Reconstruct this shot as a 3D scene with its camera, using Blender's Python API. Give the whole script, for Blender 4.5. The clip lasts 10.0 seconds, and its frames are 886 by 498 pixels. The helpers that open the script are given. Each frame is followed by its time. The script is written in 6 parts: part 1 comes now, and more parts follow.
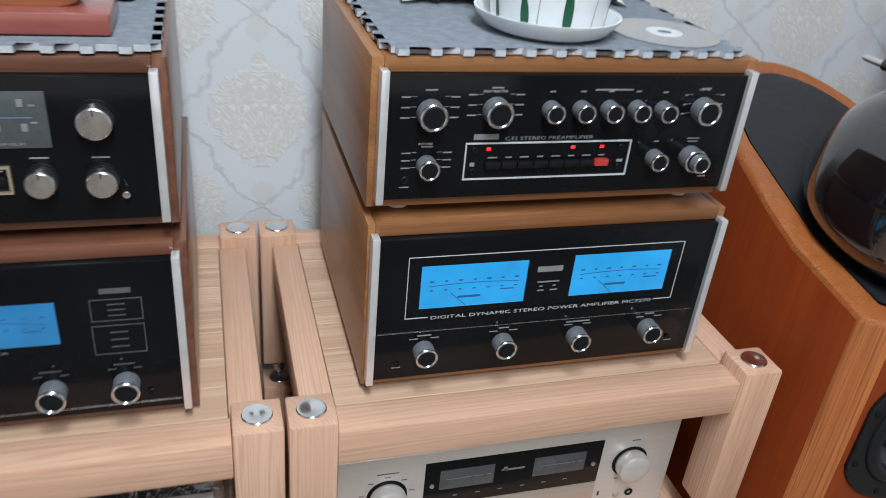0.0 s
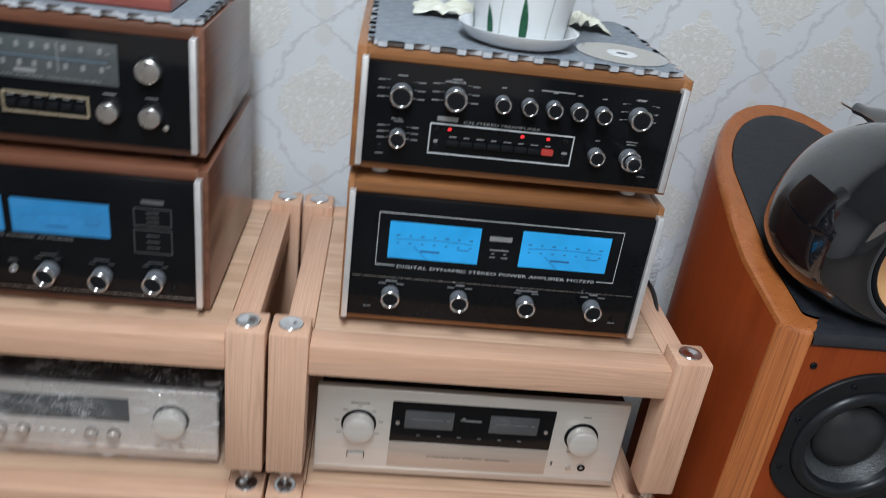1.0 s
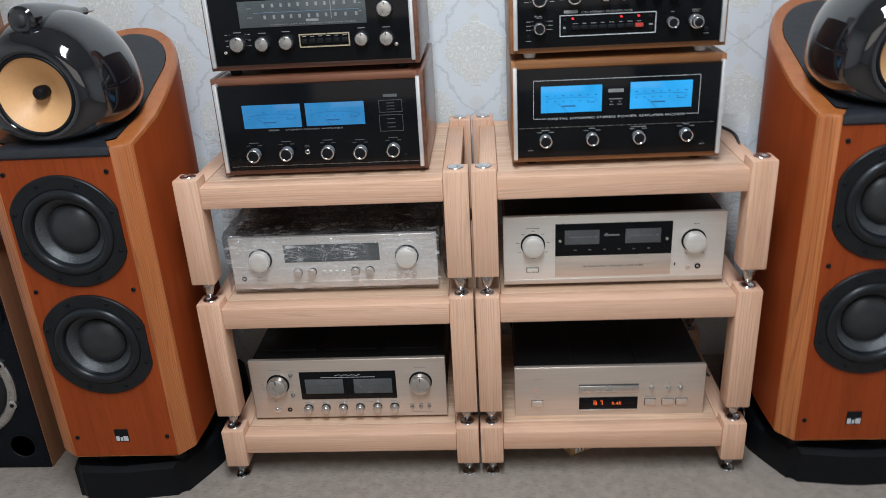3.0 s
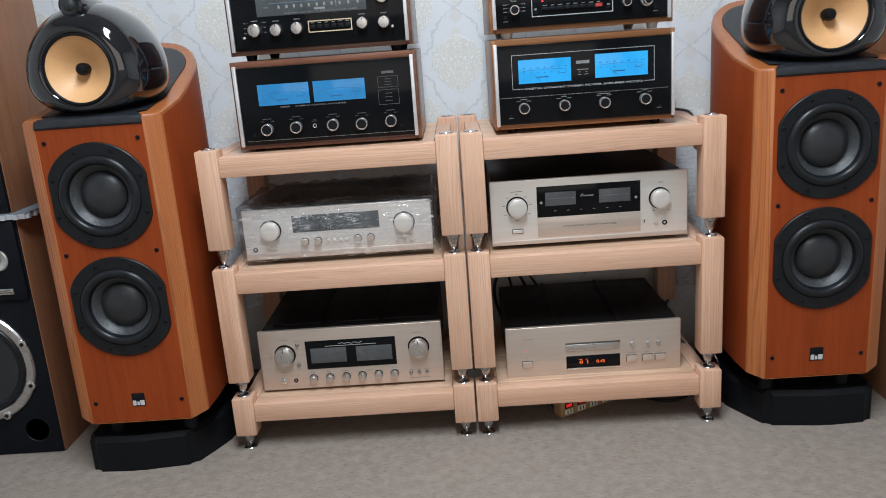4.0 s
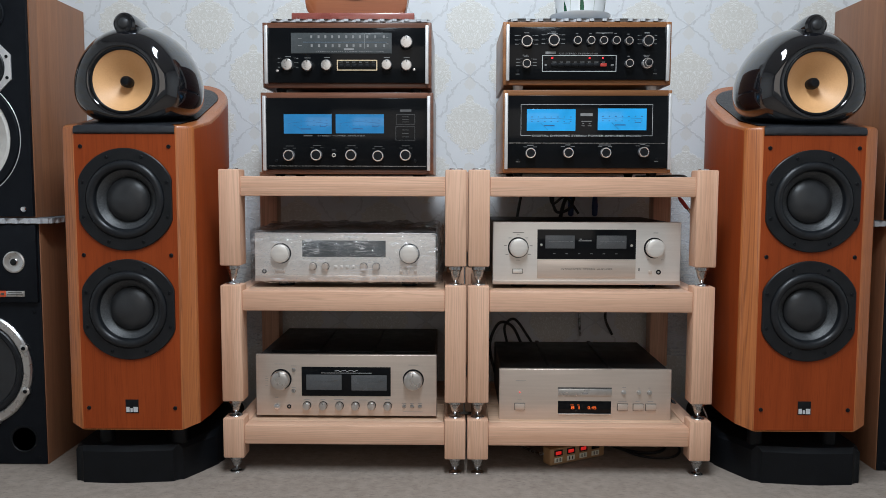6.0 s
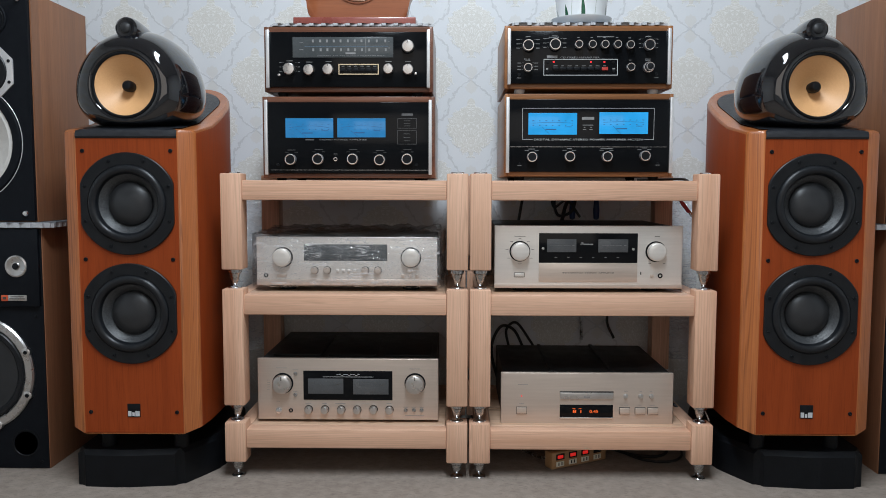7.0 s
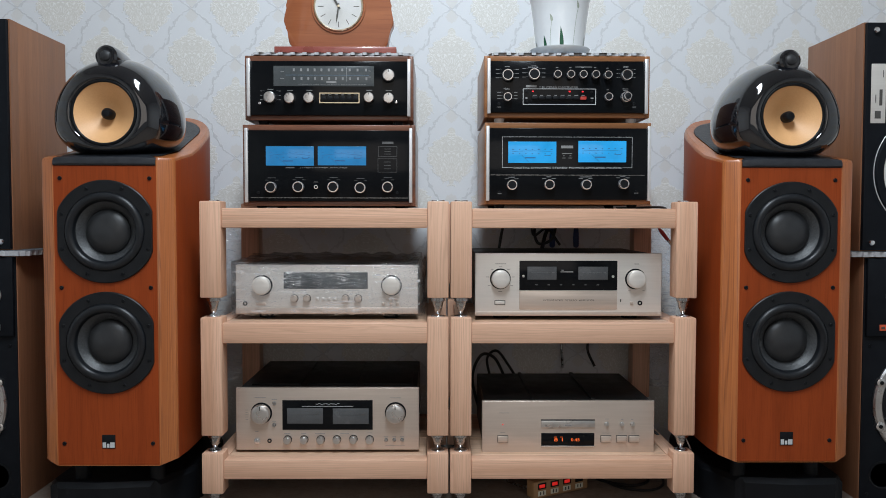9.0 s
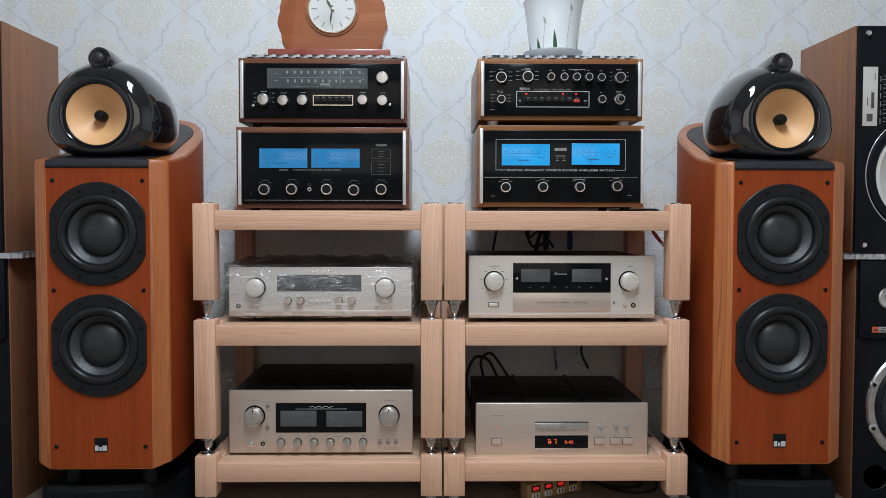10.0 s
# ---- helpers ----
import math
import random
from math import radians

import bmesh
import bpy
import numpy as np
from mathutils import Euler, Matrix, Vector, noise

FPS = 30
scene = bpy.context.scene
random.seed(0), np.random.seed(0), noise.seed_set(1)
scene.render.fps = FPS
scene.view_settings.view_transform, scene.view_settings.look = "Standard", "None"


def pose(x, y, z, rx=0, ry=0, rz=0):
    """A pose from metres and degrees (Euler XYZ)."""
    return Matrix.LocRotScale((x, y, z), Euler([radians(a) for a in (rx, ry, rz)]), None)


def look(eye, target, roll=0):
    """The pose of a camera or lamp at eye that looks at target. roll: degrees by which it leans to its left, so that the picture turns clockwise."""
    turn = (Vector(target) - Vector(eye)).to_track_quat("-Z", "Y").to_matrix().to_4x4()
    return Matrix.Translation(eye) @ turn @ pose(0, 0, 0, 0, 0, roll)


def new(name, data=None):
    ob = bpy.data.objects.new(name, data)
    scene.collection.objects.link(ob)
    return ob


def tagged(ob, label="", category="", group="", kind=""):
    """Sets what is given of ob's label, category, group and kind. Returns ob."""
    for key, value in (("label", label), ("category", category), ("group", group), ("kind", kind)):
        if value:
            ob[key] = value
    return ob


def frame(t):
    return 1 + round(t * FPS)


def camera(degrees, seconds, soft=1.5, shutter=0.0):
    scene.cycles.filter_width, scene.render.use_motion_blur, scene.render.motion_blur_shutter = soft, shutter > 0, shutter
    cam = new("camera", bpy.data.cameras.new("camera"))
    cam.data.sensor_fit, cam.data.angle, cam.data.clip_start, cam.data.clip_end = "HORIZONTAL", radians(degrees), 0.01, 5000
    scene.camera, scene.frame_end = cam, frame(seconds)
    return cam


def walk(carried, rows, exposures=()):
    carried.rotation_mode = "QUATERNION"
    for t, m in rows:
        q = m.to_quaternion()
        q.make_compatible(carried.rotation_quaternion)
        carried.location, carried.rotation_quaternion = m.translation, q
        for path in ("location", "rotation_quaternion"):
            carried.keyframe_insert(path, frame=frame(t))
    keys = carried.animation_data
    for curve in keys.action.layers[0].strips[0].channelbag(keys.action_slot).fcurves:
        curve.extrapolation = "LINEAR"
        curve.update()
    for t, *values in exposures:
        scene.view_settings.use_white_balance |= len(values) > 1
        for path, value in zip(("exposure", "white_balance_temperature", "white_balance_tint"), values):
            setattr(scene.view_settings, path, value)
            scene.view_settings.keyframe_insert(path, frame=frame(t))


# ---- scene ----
cam = camera(58.5, 10.0, soft=0.9, shutter=0.5)
PATH = [
    (0, (-0.058, -0.625, 1.334), (0.486, 1.034, 0.359), 5.7),
    (0.5, (0.057, -0.803, 1.35), (0.325, 0.973, 0.471), 5.2),
    (1, (0.115, -0.872, 1.345), (0.311, 0.907, 0.452), 7.7),
    (1.5, (0.164, -1.07, 1.328), (-0.061, 0.664, 0.358), 7.0),
    (2, (0.139, -1.228, 1.342), (-0.135, 0.505, 0.382), 3.0),
    (2.2, (0.113, -1.306, 1.328), (-0.131, 0.444, 0.391), 2.4),
    (3.3, (0.008, -1.573, 1.192), (-0.08, 0.272, 0.426), -4.5),
    (3.5, (-0.007, -1.63, 1.138), (-0.082, 0.222, 0.389), -4.5),
    (4, (-0.008, -1.799, 0.973), (-0.059, 0.133, 0.461), -4.2),
    (4.5, (-0.059, -1.868, 0.774), (-0.059, 0.105, 0.448), -0.6),
    (5, (-0.042, -1.893, 0.738), (-0.031, 0.094, 0.512), 0.8),
    (5.5, (-0.035, -1.922, 0.729), (-0.055, 0.071, 0.558), 0.3),
    (7, (-0.037, -1.922, 0.735), (-0.066, 0.071, 0.574), 0.1),
    (7.5, (-0.033, -1.922, 0.732), (-0.047, 0.073, 0.6), 0.1),
    (8, (-0.036, -1.922, 0.729), (-0.035, 0.075, 0.622), 0.0),
    (8.5, (-0.035, -1.922, 0.73), (-0.029, 0.076, 0.64), 0.0),
    (9, (-0.037, -1.922, 0.729), (-0.017, 0.076, 0.644), 0.1),
    (9.5, (-0.037, -1.922, 0.725), (-0.007, 0.076, 0.647), 0.1),
    (10, (-0.034, -1.922, 0.727), (-0.001, 0.076, 0.65), 0.1),
]
walk(cam, [(t, look(eye, target, roll)) for t, eye, target, roll in PATH],
     [(0, -0.11), (0.5, -0.31), (1, -0.22), (1.5, -0.12), (2, 0.03), (3.5, 0.02), (4, 0.12), (4.5, -0.02), (5.5, -0.09), (10, -0.12)])

# ---- world, lights, exposure ----
WORLD = bpy.data.worlds.new("world")
scene.world = WORLD
WORLD.use_nodes = True
WORLD.node_tree.nodes["Background"].inputs["Color"].default_value = (0.62, 0.70, 0.85, 1)
WORLD.node_tree.nodes["Background"].inputs["Strength"].default_value = 0.16


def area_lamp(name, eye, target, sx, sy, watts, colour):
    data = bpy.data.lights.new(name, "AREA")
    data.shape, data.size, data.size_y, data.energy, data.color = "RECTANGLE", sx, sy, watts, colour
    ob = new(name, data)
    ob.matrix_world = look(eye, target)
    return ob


# added warm fill for an unseen window behind the camera; unseen ceiling light
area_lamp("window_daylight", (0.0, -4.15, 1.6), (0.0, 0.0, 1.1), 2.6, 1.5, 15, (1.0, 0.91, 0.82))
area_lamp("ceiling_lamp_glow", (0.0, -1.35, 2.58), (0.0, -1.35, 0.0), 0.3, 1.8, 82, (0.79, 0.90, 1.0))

# ---- materials ----
class Val:
    """A number inside a node tree, with arithmetic that makes Math nodes."""

    def __init__(self, tree, socket):
        self.tree, self.socket = tree, socket

    def op(self, kind, *others):
        n = self.tree.nodes.new("ShaderNodeMath")
        n.operation = kind
        for i, v in enumerate((self, *others)):
            if isinstance(v, Val):
                self.tree.links.new(v.socket, n.inputs[i])
            else:
                n.inputs[i].default_value = v
        return Val(self.tree, n.outputs[0])

    def __add__(self, o):
        return self.op("ADD", o)

    def __sub__(self, o):
        return self.op("SUBTRACT", o)

    def __mul__(self, o):
        return self.op("MULTIPLY", o)

    def step(self, lo, hi):
        n = self.tree.nodes.new("ShaderNodeMapRange")
        n.interpolation_type = "SMOOTHSTEP"
        n.inputs["From Min"].default_value, n.inputs["From Max"].default_value = lo, hi
        self.tree.links.new(self.socket, n.inputs["Value"])
        return Val(self.tree, n.outputs[0])


def begin(name):
    m = bpy.data.materials.new(name)
    m.use_nodes = True
    t = m.node_tree
    return m, t, t.nodes["Principled BSDF"]


def coords(t, scale=(1, 1, 1), shuffle=False):
    tc = t.nodes.new("ShaderNodeTexCoord")
    mp = t.nodes.new("ShaderNodeMapping")
    mp.inputs["Scale"].default_value = scale
    t.links.new(tc.outputs["Object"], mp.inputs["Vector"])
    if shuffle:
        info = t.nodes.new("ShaderNodeObjectInfo")
        mul = t.nodes.new("ShaderNodeMath")
        mul.operation = "MULTIPLY"
        mul.inputs[1].default_value = 37.0
        t.links.new(info.outputs["Random"], mul.inputs[0])
        t.links.new(mul.outputs[0], mp.inputs["Location"])
    return mp.outputs["Vector"]


def noise_tex(t, vec, scale, detail=4.0, rough=0.55, distort=0.0):
    n = t.nodes.new("ShaderNodeTexNoise")
    n.inputs["Scale"].default_value, n.inputs["Detail"].default_value = scale, detail
    n.inputs["Roughness"].default_value, n.inputs["Distortion"].default_value = rough, distort
    t.links.new(vec, n.inputs["Vector"])
    return Val(t, n.outputs["Fac"])


def blend(t, fac, a, b):
    n = t.nodes.new("ShaderNodeMix")
    n.data_type = "RGBA"
    for sock, v in ((n.inputs[0], fac), (n.inputs[6], a), (n.inputs[7], b)):
        if isinstance(v, Val):
            t.links.new(v.socket, sock)
        elif isinstance(v, (int, float)):
            sock.default_value = v
        elif isinstance(v, tuple):
            sock.default_value = (*v[:3], 1)
        else:
            t.links.new(v, sock)
    return n.outputs[2]


def bump(t, b, height, strength, distance):
    n = t.nodes.new("ShaderNodeBump")
    n.inputs["Strength"].default_value, n.inputs["Distance"].default_value = strength, distance
    t.links.new(height.socket, n.inputs["Height"])
    t.links.new(n.outputs["Normal"], b.inputs["Normal"])


def surface(name, c1, c2, rough, metal=0.0, scale=60.0, fine=600.0, stretch=(1, 1, 1), relief=0.1, depth=0.0004,
            coat=0.0, coat_rough=0.05, rough_var=0.08, spec=0.5):
    """A plain material whose colour, gloss and relief vary at two scales."""
    m, t, b = begin(name)
    v = coords(t, stretch)
    big, small = noise_tex(t, v, scale, 3), noise_tex(t, v, fine, 2)
    mixed = (big * 0.65 + small * 0.35).step(0.3, 0.7)
    t.links.new(blend(t, mixed, c1, c2), b.inputs["Base Color"])
    t.links.new((big.step(0.3, 0.7) * rough_var + (rough - rough_var / 2)).socket, b.inputs["Roughness"])
    b.inputs["Metallic"].default_value = metal
    b.inputs["Specular IOR Level"].default_value = spec
    b.inputs["Coat Weight"].default_value, b.inputs["Coat Roughness"].default_value = coat, coat_rough
    if relief:
        bump(t, b, mixed, relief, depth)
    return m


def wood(name, light, dark, axis, rough=0.45, across=30.0, along=1.6, contrast=1.0, coat=0.0, tone=0.25, relief=0.12, spec=0.4, rings=0.0, pitch=0.006):
    """Planed wood with its grain along an axis: broad figure, streaks and fine pores."""
    m, t, b = begin(name)
    s = [across] * 3
    s["xyz".index(axis)] = along
    v = coords(t, tuple(s), shuffle=True)
    figure = noise_tex(t, v, 0.55, 3, 0.5, 0.6)
    streak = noise_tex(t, v, 2.6, 5, 0.6, 0.25)
    s2 = [420.0] * 3
    s2["xyz".index(axis)] = 14.0
    pores = noise_tex(t, coords(t, tuple(s2), shuffle=True), 1.0, 2, 0.5)
    grain = (figure * 0.5 + streak * 0.5).step(0.5 - 0.17 / contrast, 0.5 + 0.17 / contrast)
    info = t.nodes.new("ShaderNodeObjectInfo")
    body = blend(t, grain, dark, light)
    fine = blend(t, pores.step(0.3, 0.5), tuple(0.72 * c for c in dark), body)
    both = blend(t, 0.35, body, fine)
    if rings:
        # growth rings: thin darker lines that run with the grain and wander a little
        sep = t.nodes.new("ShaderNodeSeparateXYZ")
        t.links.new(coords(t, shuffle=True), sep.inputs[0])
        p, q = (Val(t, sep.outputs[k]) for k in "XYZ" if k != axis.upper())
        phase = (p * 0.8 + q) * (1 / pitch) + figure * 9.0 + streak * 0.5
        line = (phase.op("FRACT") - 0.5).op("ABSOLUTE").step(0.22, 0.46)
        both = blend(t, line * rings * streak.step(0.3, 0.6), both, tuple(0.62 * c for c in dark))
    toned = blend(t, Val(t, info.outputs["Random"]) * tone, both, tuple(0.7 * l + 0.1 * d for l, d in zip(light, dark)))
    t.links.new(toned, b.inputs["Base Color"])
    t.links.new((streak * 0.18 + (rough - 0.09)).socket, b.inputs["Roughness"])
    b.inputs["Specular IOR Level"].default_value = spec
    b.inputs["Coat Weight"].default_value, b.inputs["Coat Roughness"].default_value = coat, 0.12
    bump(t, b, streak * 0.6 + pores * 0.4, relief, 0.0006)
    return m


def glow(name, colour, strength, gloss=0.15):
    m, t, b = begin(name)
    n = noise_tex(t, coords(t), 25.0, 2)
    b.inputs["Base Color"].default_value = (*(0.15 * c for c in colour), 1)
    b.inputs["Roughness"].default_value = gloss
    b.inputs["Emission Color"].default_value = (*colour, 1)
    t.links.new((n * (0.5 * strength) + 0.75 * strength).socket, b.inputs["Emission Strength"])
    return m


def wallpaper():
    """Pale damask paper: half-drop rows of embossed medallions between grey ogee vines."""
    m, t, b = begin("damask_wallpaper")
    tc = t.nodes.new("ShaderNodeTexCoord")
    sep = t.nodes.new("ShaderNodeSeparateXYZ")
    t.links.new(tc.outputs["Object"], sep.inputs[0])
    x, z = Val(t, sep.outputs["X"]), Val(t, sep.outputs["Z"])
    u, v = (x - 0.013) * (1 / 0.2655), (z - 0.905) * (1 / 0.304)

    def centred(w):
        return (w + 0.5).op("FRACT") - 0.5

    fa, fb = centred(u + v), centred(u - v)
    du, dv = ((fa + fb) * 0.5).op("ABSOLUTE"), (fa - fb) * 0.5
    comb = t.nodes.new("ShaderNodeCombineXYZ")
    for i, w in enumerate((du, dv)):
        t.links.new(w.socket, comb.inputs[i])
    mirrored = comb.outputs[0]
    lace = noise_tex(t, mirrored, 13.0, 3, 0.6, 1.6)
    curls = noise_tex(t, mirrored, 13.0, 1, 0.4, 5.0)
    # medallion: broad shoulders, a tip below and a small crown above
    low = dv.op("MINIMUM", 0.0).op("ABSOLUTE")
    high = dv.op("MAXIMUM", 0.0)
    reach = (du * (1 / 0.285)).op("POWER", 1.7) + (low * (1 / 0.27)).op("POWER", 1.25) + (high * (1 / 0.245)).op("POWER", 1.9)
    edge = reach + (lace - 0.5) * 1.1
    medal = edge.step(1.06, 0.9)
    crown = ((du * (1 / 0.045)).op("POWER", 2.0) + ((dv - 0.265) * (1 / 0.05)).op("POWER", 2.0) + (lace - 0.5)).step(1.1, 0.8)
    # vines along the ogee lattice, thinning and breaking up on the way
    wob = ((fa - fb) * 6.2832).op("SINE") * 0.055
    wig = noise_tex(t, mirrored, 15.0, 2, 0.5, 0.5) * 0.15 - 0.075
    va = (fa + wob + wig).op("ABSOLUTE") - 0.5
    vb = (fb - wob + wig).op("ABSOLUTE") - 0.5
    near = va.op("ABSOLUTE").op("MINIMUM", vb.op("ABSOLUTE"))
    breaks = noise_tex(t, mirrored, 6.0, 1).step(0.28, 0.42)
    vine = near.step(0.022, 0.009) * breaks
    # leafy knots where the vines cross
    kv = dv.op("ABSOLUTE") - 0.44
    knot = ((du * (1 / 0.075)).op("POWER", 2.0) + (kv * (1 / 0.085)).op("POWER", 2.0) + (lace - 0.5) * 1.8).step(1.0, 0.7)
    fibre = noise_tex(t, coords(t, (1, 1, 1)), 420.0, 3)
    cloud = noise_tex(t, coords(t, (1, 1, 1)), 2.2, 3)
    ground = blend(t, fibre * 0.3 + cloud * 0.5, (0.70, 0.725, 0.755), (0.775, 0.79, 0.81))
    motif = blend(t, curls.step(0.42, 0.62), (0.68, 0.66, 0.605), (0.77, 0.76, 0.72))
    c = blend(t, vine * 0.36, ground, (0.42, 0.42, 0.43))
    c = blend(t, knot * 0.45, c, (0.66, 0.635, 0.59))
    c = blend(t, (medal.op("MAXIMUM", crown)) * 0.8, c, motif)
    flecks = curls.step(0.60, 0.70) * medal
    c = blend(t, flecks * 0.7, c, (0.88, 0.88, 0.87))
    t.links.new(c, b.inputs["Base Color"])
    t.links.new((flecks * -0.15 + vine * -0.1 + 0.55).socket, b.inputs["Roughness"])
    bump(t, b, medal * 0.5 + curls * medal * 0.6 + vine * 0.4 + fibre * 0.12, 0.55, 0.0016)
    return m


def carpet():
    m, t, b = begin("short_pile_carpet")
    v = coords(t)
    big, mid = noise_tex(t, v, 2.5, 4), noise_tex(t, v, 38.0, 4)
    dashes = noise_tex(t, coords(t, (60, 260, 60)), 1.0, 3)
    loops = noise_tex(t, v, 900.0, 2)
    c = blend(t, (mid * 0.5 + loops * 0.5).step(0.35, 0.65), (0.235, 0.19, 0.158), (0.33, 0.272, 0.228))
    c = blend(t, dashes.step(0.55, 0.68) * 0.55, c, (0.13, 0.10, 0.08))
    c = blend(t, big.step(0.4, 0.7) * 0.18, c, (0.36, 0.305, 0.26))
    t.links.new(c, b.inputs["Base Color"])
    b.inputs["Roughness"].default_value = 0.92
    bump(t, b, loops * 0.6 + mid * 0.4, 0.6, 0.003)
    return m


def film_wrap(name="clear_plastic_film", haze=0.05):
    m, t, b = begin(name)
    out = t.nodes["Material Output"]
    clear, shine, milk = (t.nodes.new(k) for k in ("ShaderNodeBsdfTransparent", "ShaderNodeBsdfGlossy", "ShaderNodeBsdfDiffuse"))
    clear.inputs["Color"].default_value = (0.96, 0.96, 0.97, 1)
    shine.inputs["Roughness"].default_value = 0.12
    milk.inputs["Color"].default_value = (0.8, 0.8, 0.82, 1)
    fr = t.nodes.new("ShaderNodeFresnel")
    fr.inputs["IOR"].default_value = 1.55
    v = coords(t, (1, 1, 1.6))
    crease = noise_tex(t, v, 26.0, 3, 0.5, 3.4)
    n = t.nodes.new("ShaderNodeBump")
    n.inputs["Strength"].default_value, n.inputs["Distance"].default_value = 0.45, 0.010
    t.links.new(crease.socket, n.inputs["Height"])
    for s in (shine, fr):
        t.links.new(n.outputs["Normal"], s.inputs["Normal"])
    m1, m2 = t.nodes.new("ShaderNodeMixShader"), t.nodes.new("ShaderNodeMixShader")
    # white streaks and fold lines are glints of the crinkles, painted in
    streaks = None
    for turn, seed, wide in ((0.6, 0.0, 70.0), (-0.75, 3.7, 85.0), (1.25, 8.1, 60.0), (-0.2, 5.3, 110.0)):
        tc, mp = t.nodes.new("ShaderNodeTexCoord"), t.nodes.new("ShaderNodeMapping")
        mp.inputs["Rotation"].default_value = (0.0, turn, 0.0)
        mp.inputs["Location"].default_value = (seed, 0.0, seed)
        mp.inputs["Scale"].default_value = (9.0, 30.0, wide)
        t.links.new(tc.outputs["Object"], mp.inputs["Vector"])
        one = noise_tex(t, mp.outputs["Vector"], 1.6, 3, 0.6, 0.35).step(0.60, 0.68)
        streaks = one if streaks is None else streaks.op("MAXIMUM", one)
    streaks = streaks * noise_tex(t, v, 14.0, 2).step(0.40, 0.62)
    fold_glints = (crease - 0.5).op("ABSOLUTE").step(0.022, 0.0) * noise_tex(t, v, 9.0, 2).step(0.40, 0.55)
    t.links.new((fold_glints * 0.6 + streaks * 0.55 + haze * 0.6).op("MINIMUM", 0.9).socket, m1.inputs[0])
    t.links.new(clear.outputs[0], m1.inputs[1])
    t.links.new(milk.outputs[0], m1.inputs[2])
    t.links.new((Val(t, fr.outputs[0]) * 0.5 + fold_glints * 0.15 + streaks * 0.25).socket, m2.inputs[0])
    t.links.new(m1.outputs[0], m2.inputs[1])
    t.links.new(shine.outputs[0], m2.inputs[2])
    t.links.new(m2.outputs[0], out.inputs["Surface"])
    return m


# hazier copy for the hanging sheets, its white also standing in for light
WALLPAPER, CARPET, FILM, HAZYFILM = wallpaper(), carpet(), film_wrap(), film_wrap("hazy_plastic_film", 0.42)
# dark enough to hold back light bounced by the unseen wall and ceiling
PLASTER = surface("grey_beige_plaster", (0.44, 0.43, 0.41), (0.50, 0.49, 0.47), 0.8, scale=3, fine=180)
PINE = {a: wood("pale_ash_" + a, (0.77, 0.482, 0.336), (0.61, 0.345, 0.222), a, 0.42, across=38, contrast=0.85, tone=0.4, rings=0.42, pitch=0.0055) for a in "xyz"}
SHELFWOOD = wood("ridged_ash_boards", (0.74, 0.495, 0.345), (0.52, 0.31, 0.19), "x", 0.40, across=60, contrast=2.0, tone=0.6, relief=0.35, rings=0.4)
WALNUT = {a: wood("dark_walnut_" + a, (0.205, 0.080, 0.045), (0.095, 0.036, 0.020), a, 0.32, across=36, contrast=1.2, coat=0.25) for a in "xyz"}
TEAK = {a: wood("golden_walnut_" + a, (0.38, 0.165, 0.064), (0.21, 0.084, 0.032), a, 0.36, across=36, contrast=1.0, coat=0.08, rings=0.3, spec=0.3) for a in "xyz"}
CHERRY = wood("red_cherry_veneer", (0.31, 0.056, 0.013), (0.225, 0.038, 0.009), "z", 0.40, across=22, contrast=0.7, coat=0.0, tone=0.05, relief=0.04, spec=0.14)
CHERRY_EDGE = wood("laminated_cherry_edge", (0.46, 0.147, 0.042), (0.35, 0.102, 0.027), "z", 0.38, across=60, contrast=1.0, coat=0.5, tone=0.05, relief=0.05, spec=0.3, rings=0.85, pitch=0.0046)
VENEER = wood("brown_walnut_veneer", (0.30, 0.135, 0.070), (0.21, 0.090, 0.045), "z", 0.42, across=40, contrast=0.7, coat=0.0, tone=0.05, spec=0.3)
CLOCKWOOD = wood("orange_brown_carved_wood", (0.38, 0.125, 0.045), (0.25, 0.072, 0.027), "x", 0.33, across=18, contrast=0.7, coat=0.35, tone=0.0)
REDWOOD = surface("red_stained_base", (0.23, 0.055, 0.042), (0.29, 0.076, 0.058), 0.3, scale=20, fine=300, coat=0.6)
LACQUER = surface("black_piano_lacquer", (0.004, 0.0045, 0.006), (0.006, 0.0065, 0.009), 0.07, scale=8, fine=80, relief=0.0, coat=1.0, coat_rough=0.02, rough_var=0.03)
LEATHER = surface("black_leather_cover", (0.010, 0.0115, 0.015), (0.018, 0.020, 0.025), 0.42, scale=70, fine=900, relief=0.35, depth=0.0008, spec=0.5)
SATIN = surface("satin_black_plastic", (0.003, 0.0038, 0.005), (0.005, 0.006, 0.008), 0.5, scale=30, fine=700, relief=0.15, spec=0.2)
BEZEL = surface("black_driver_ring", (0.005, 0.006, 0.0075), (0.009, 0.010, 0.012), 0.40, scale=40, fine=800, relief=0.1, spec=0.3)
RUBBER = surface("rubber_surround", (0.006, 0.007, 0.009), (0.010, 0.0115, 0.014), 0.36, scale=30, fine=500, relief=0.1, spec=0.35)
CONEBLACK = surface("woven_carbon_cone", (0.022, 0.024, 0.026), (0.060, 0.063, 0.067), 0.35, scale=260, fine=900, relief=0.5, depth=0.0008, spec=0.6)
DUSTCAP = surface("dark_grey_dust_cap", (0.015, 0.016, 0.018), (0.022, 0.0235, 0.026), 0.42, scale=50, fine=700, relief=0.12)
KEVLAR = surface("woven_yellow_cone", (0.64, 0.345, 0.15), (0.70, 0.395, 0.18), 0.5, scale=320, fine=1200, relief=0.12, depth=0.0002)
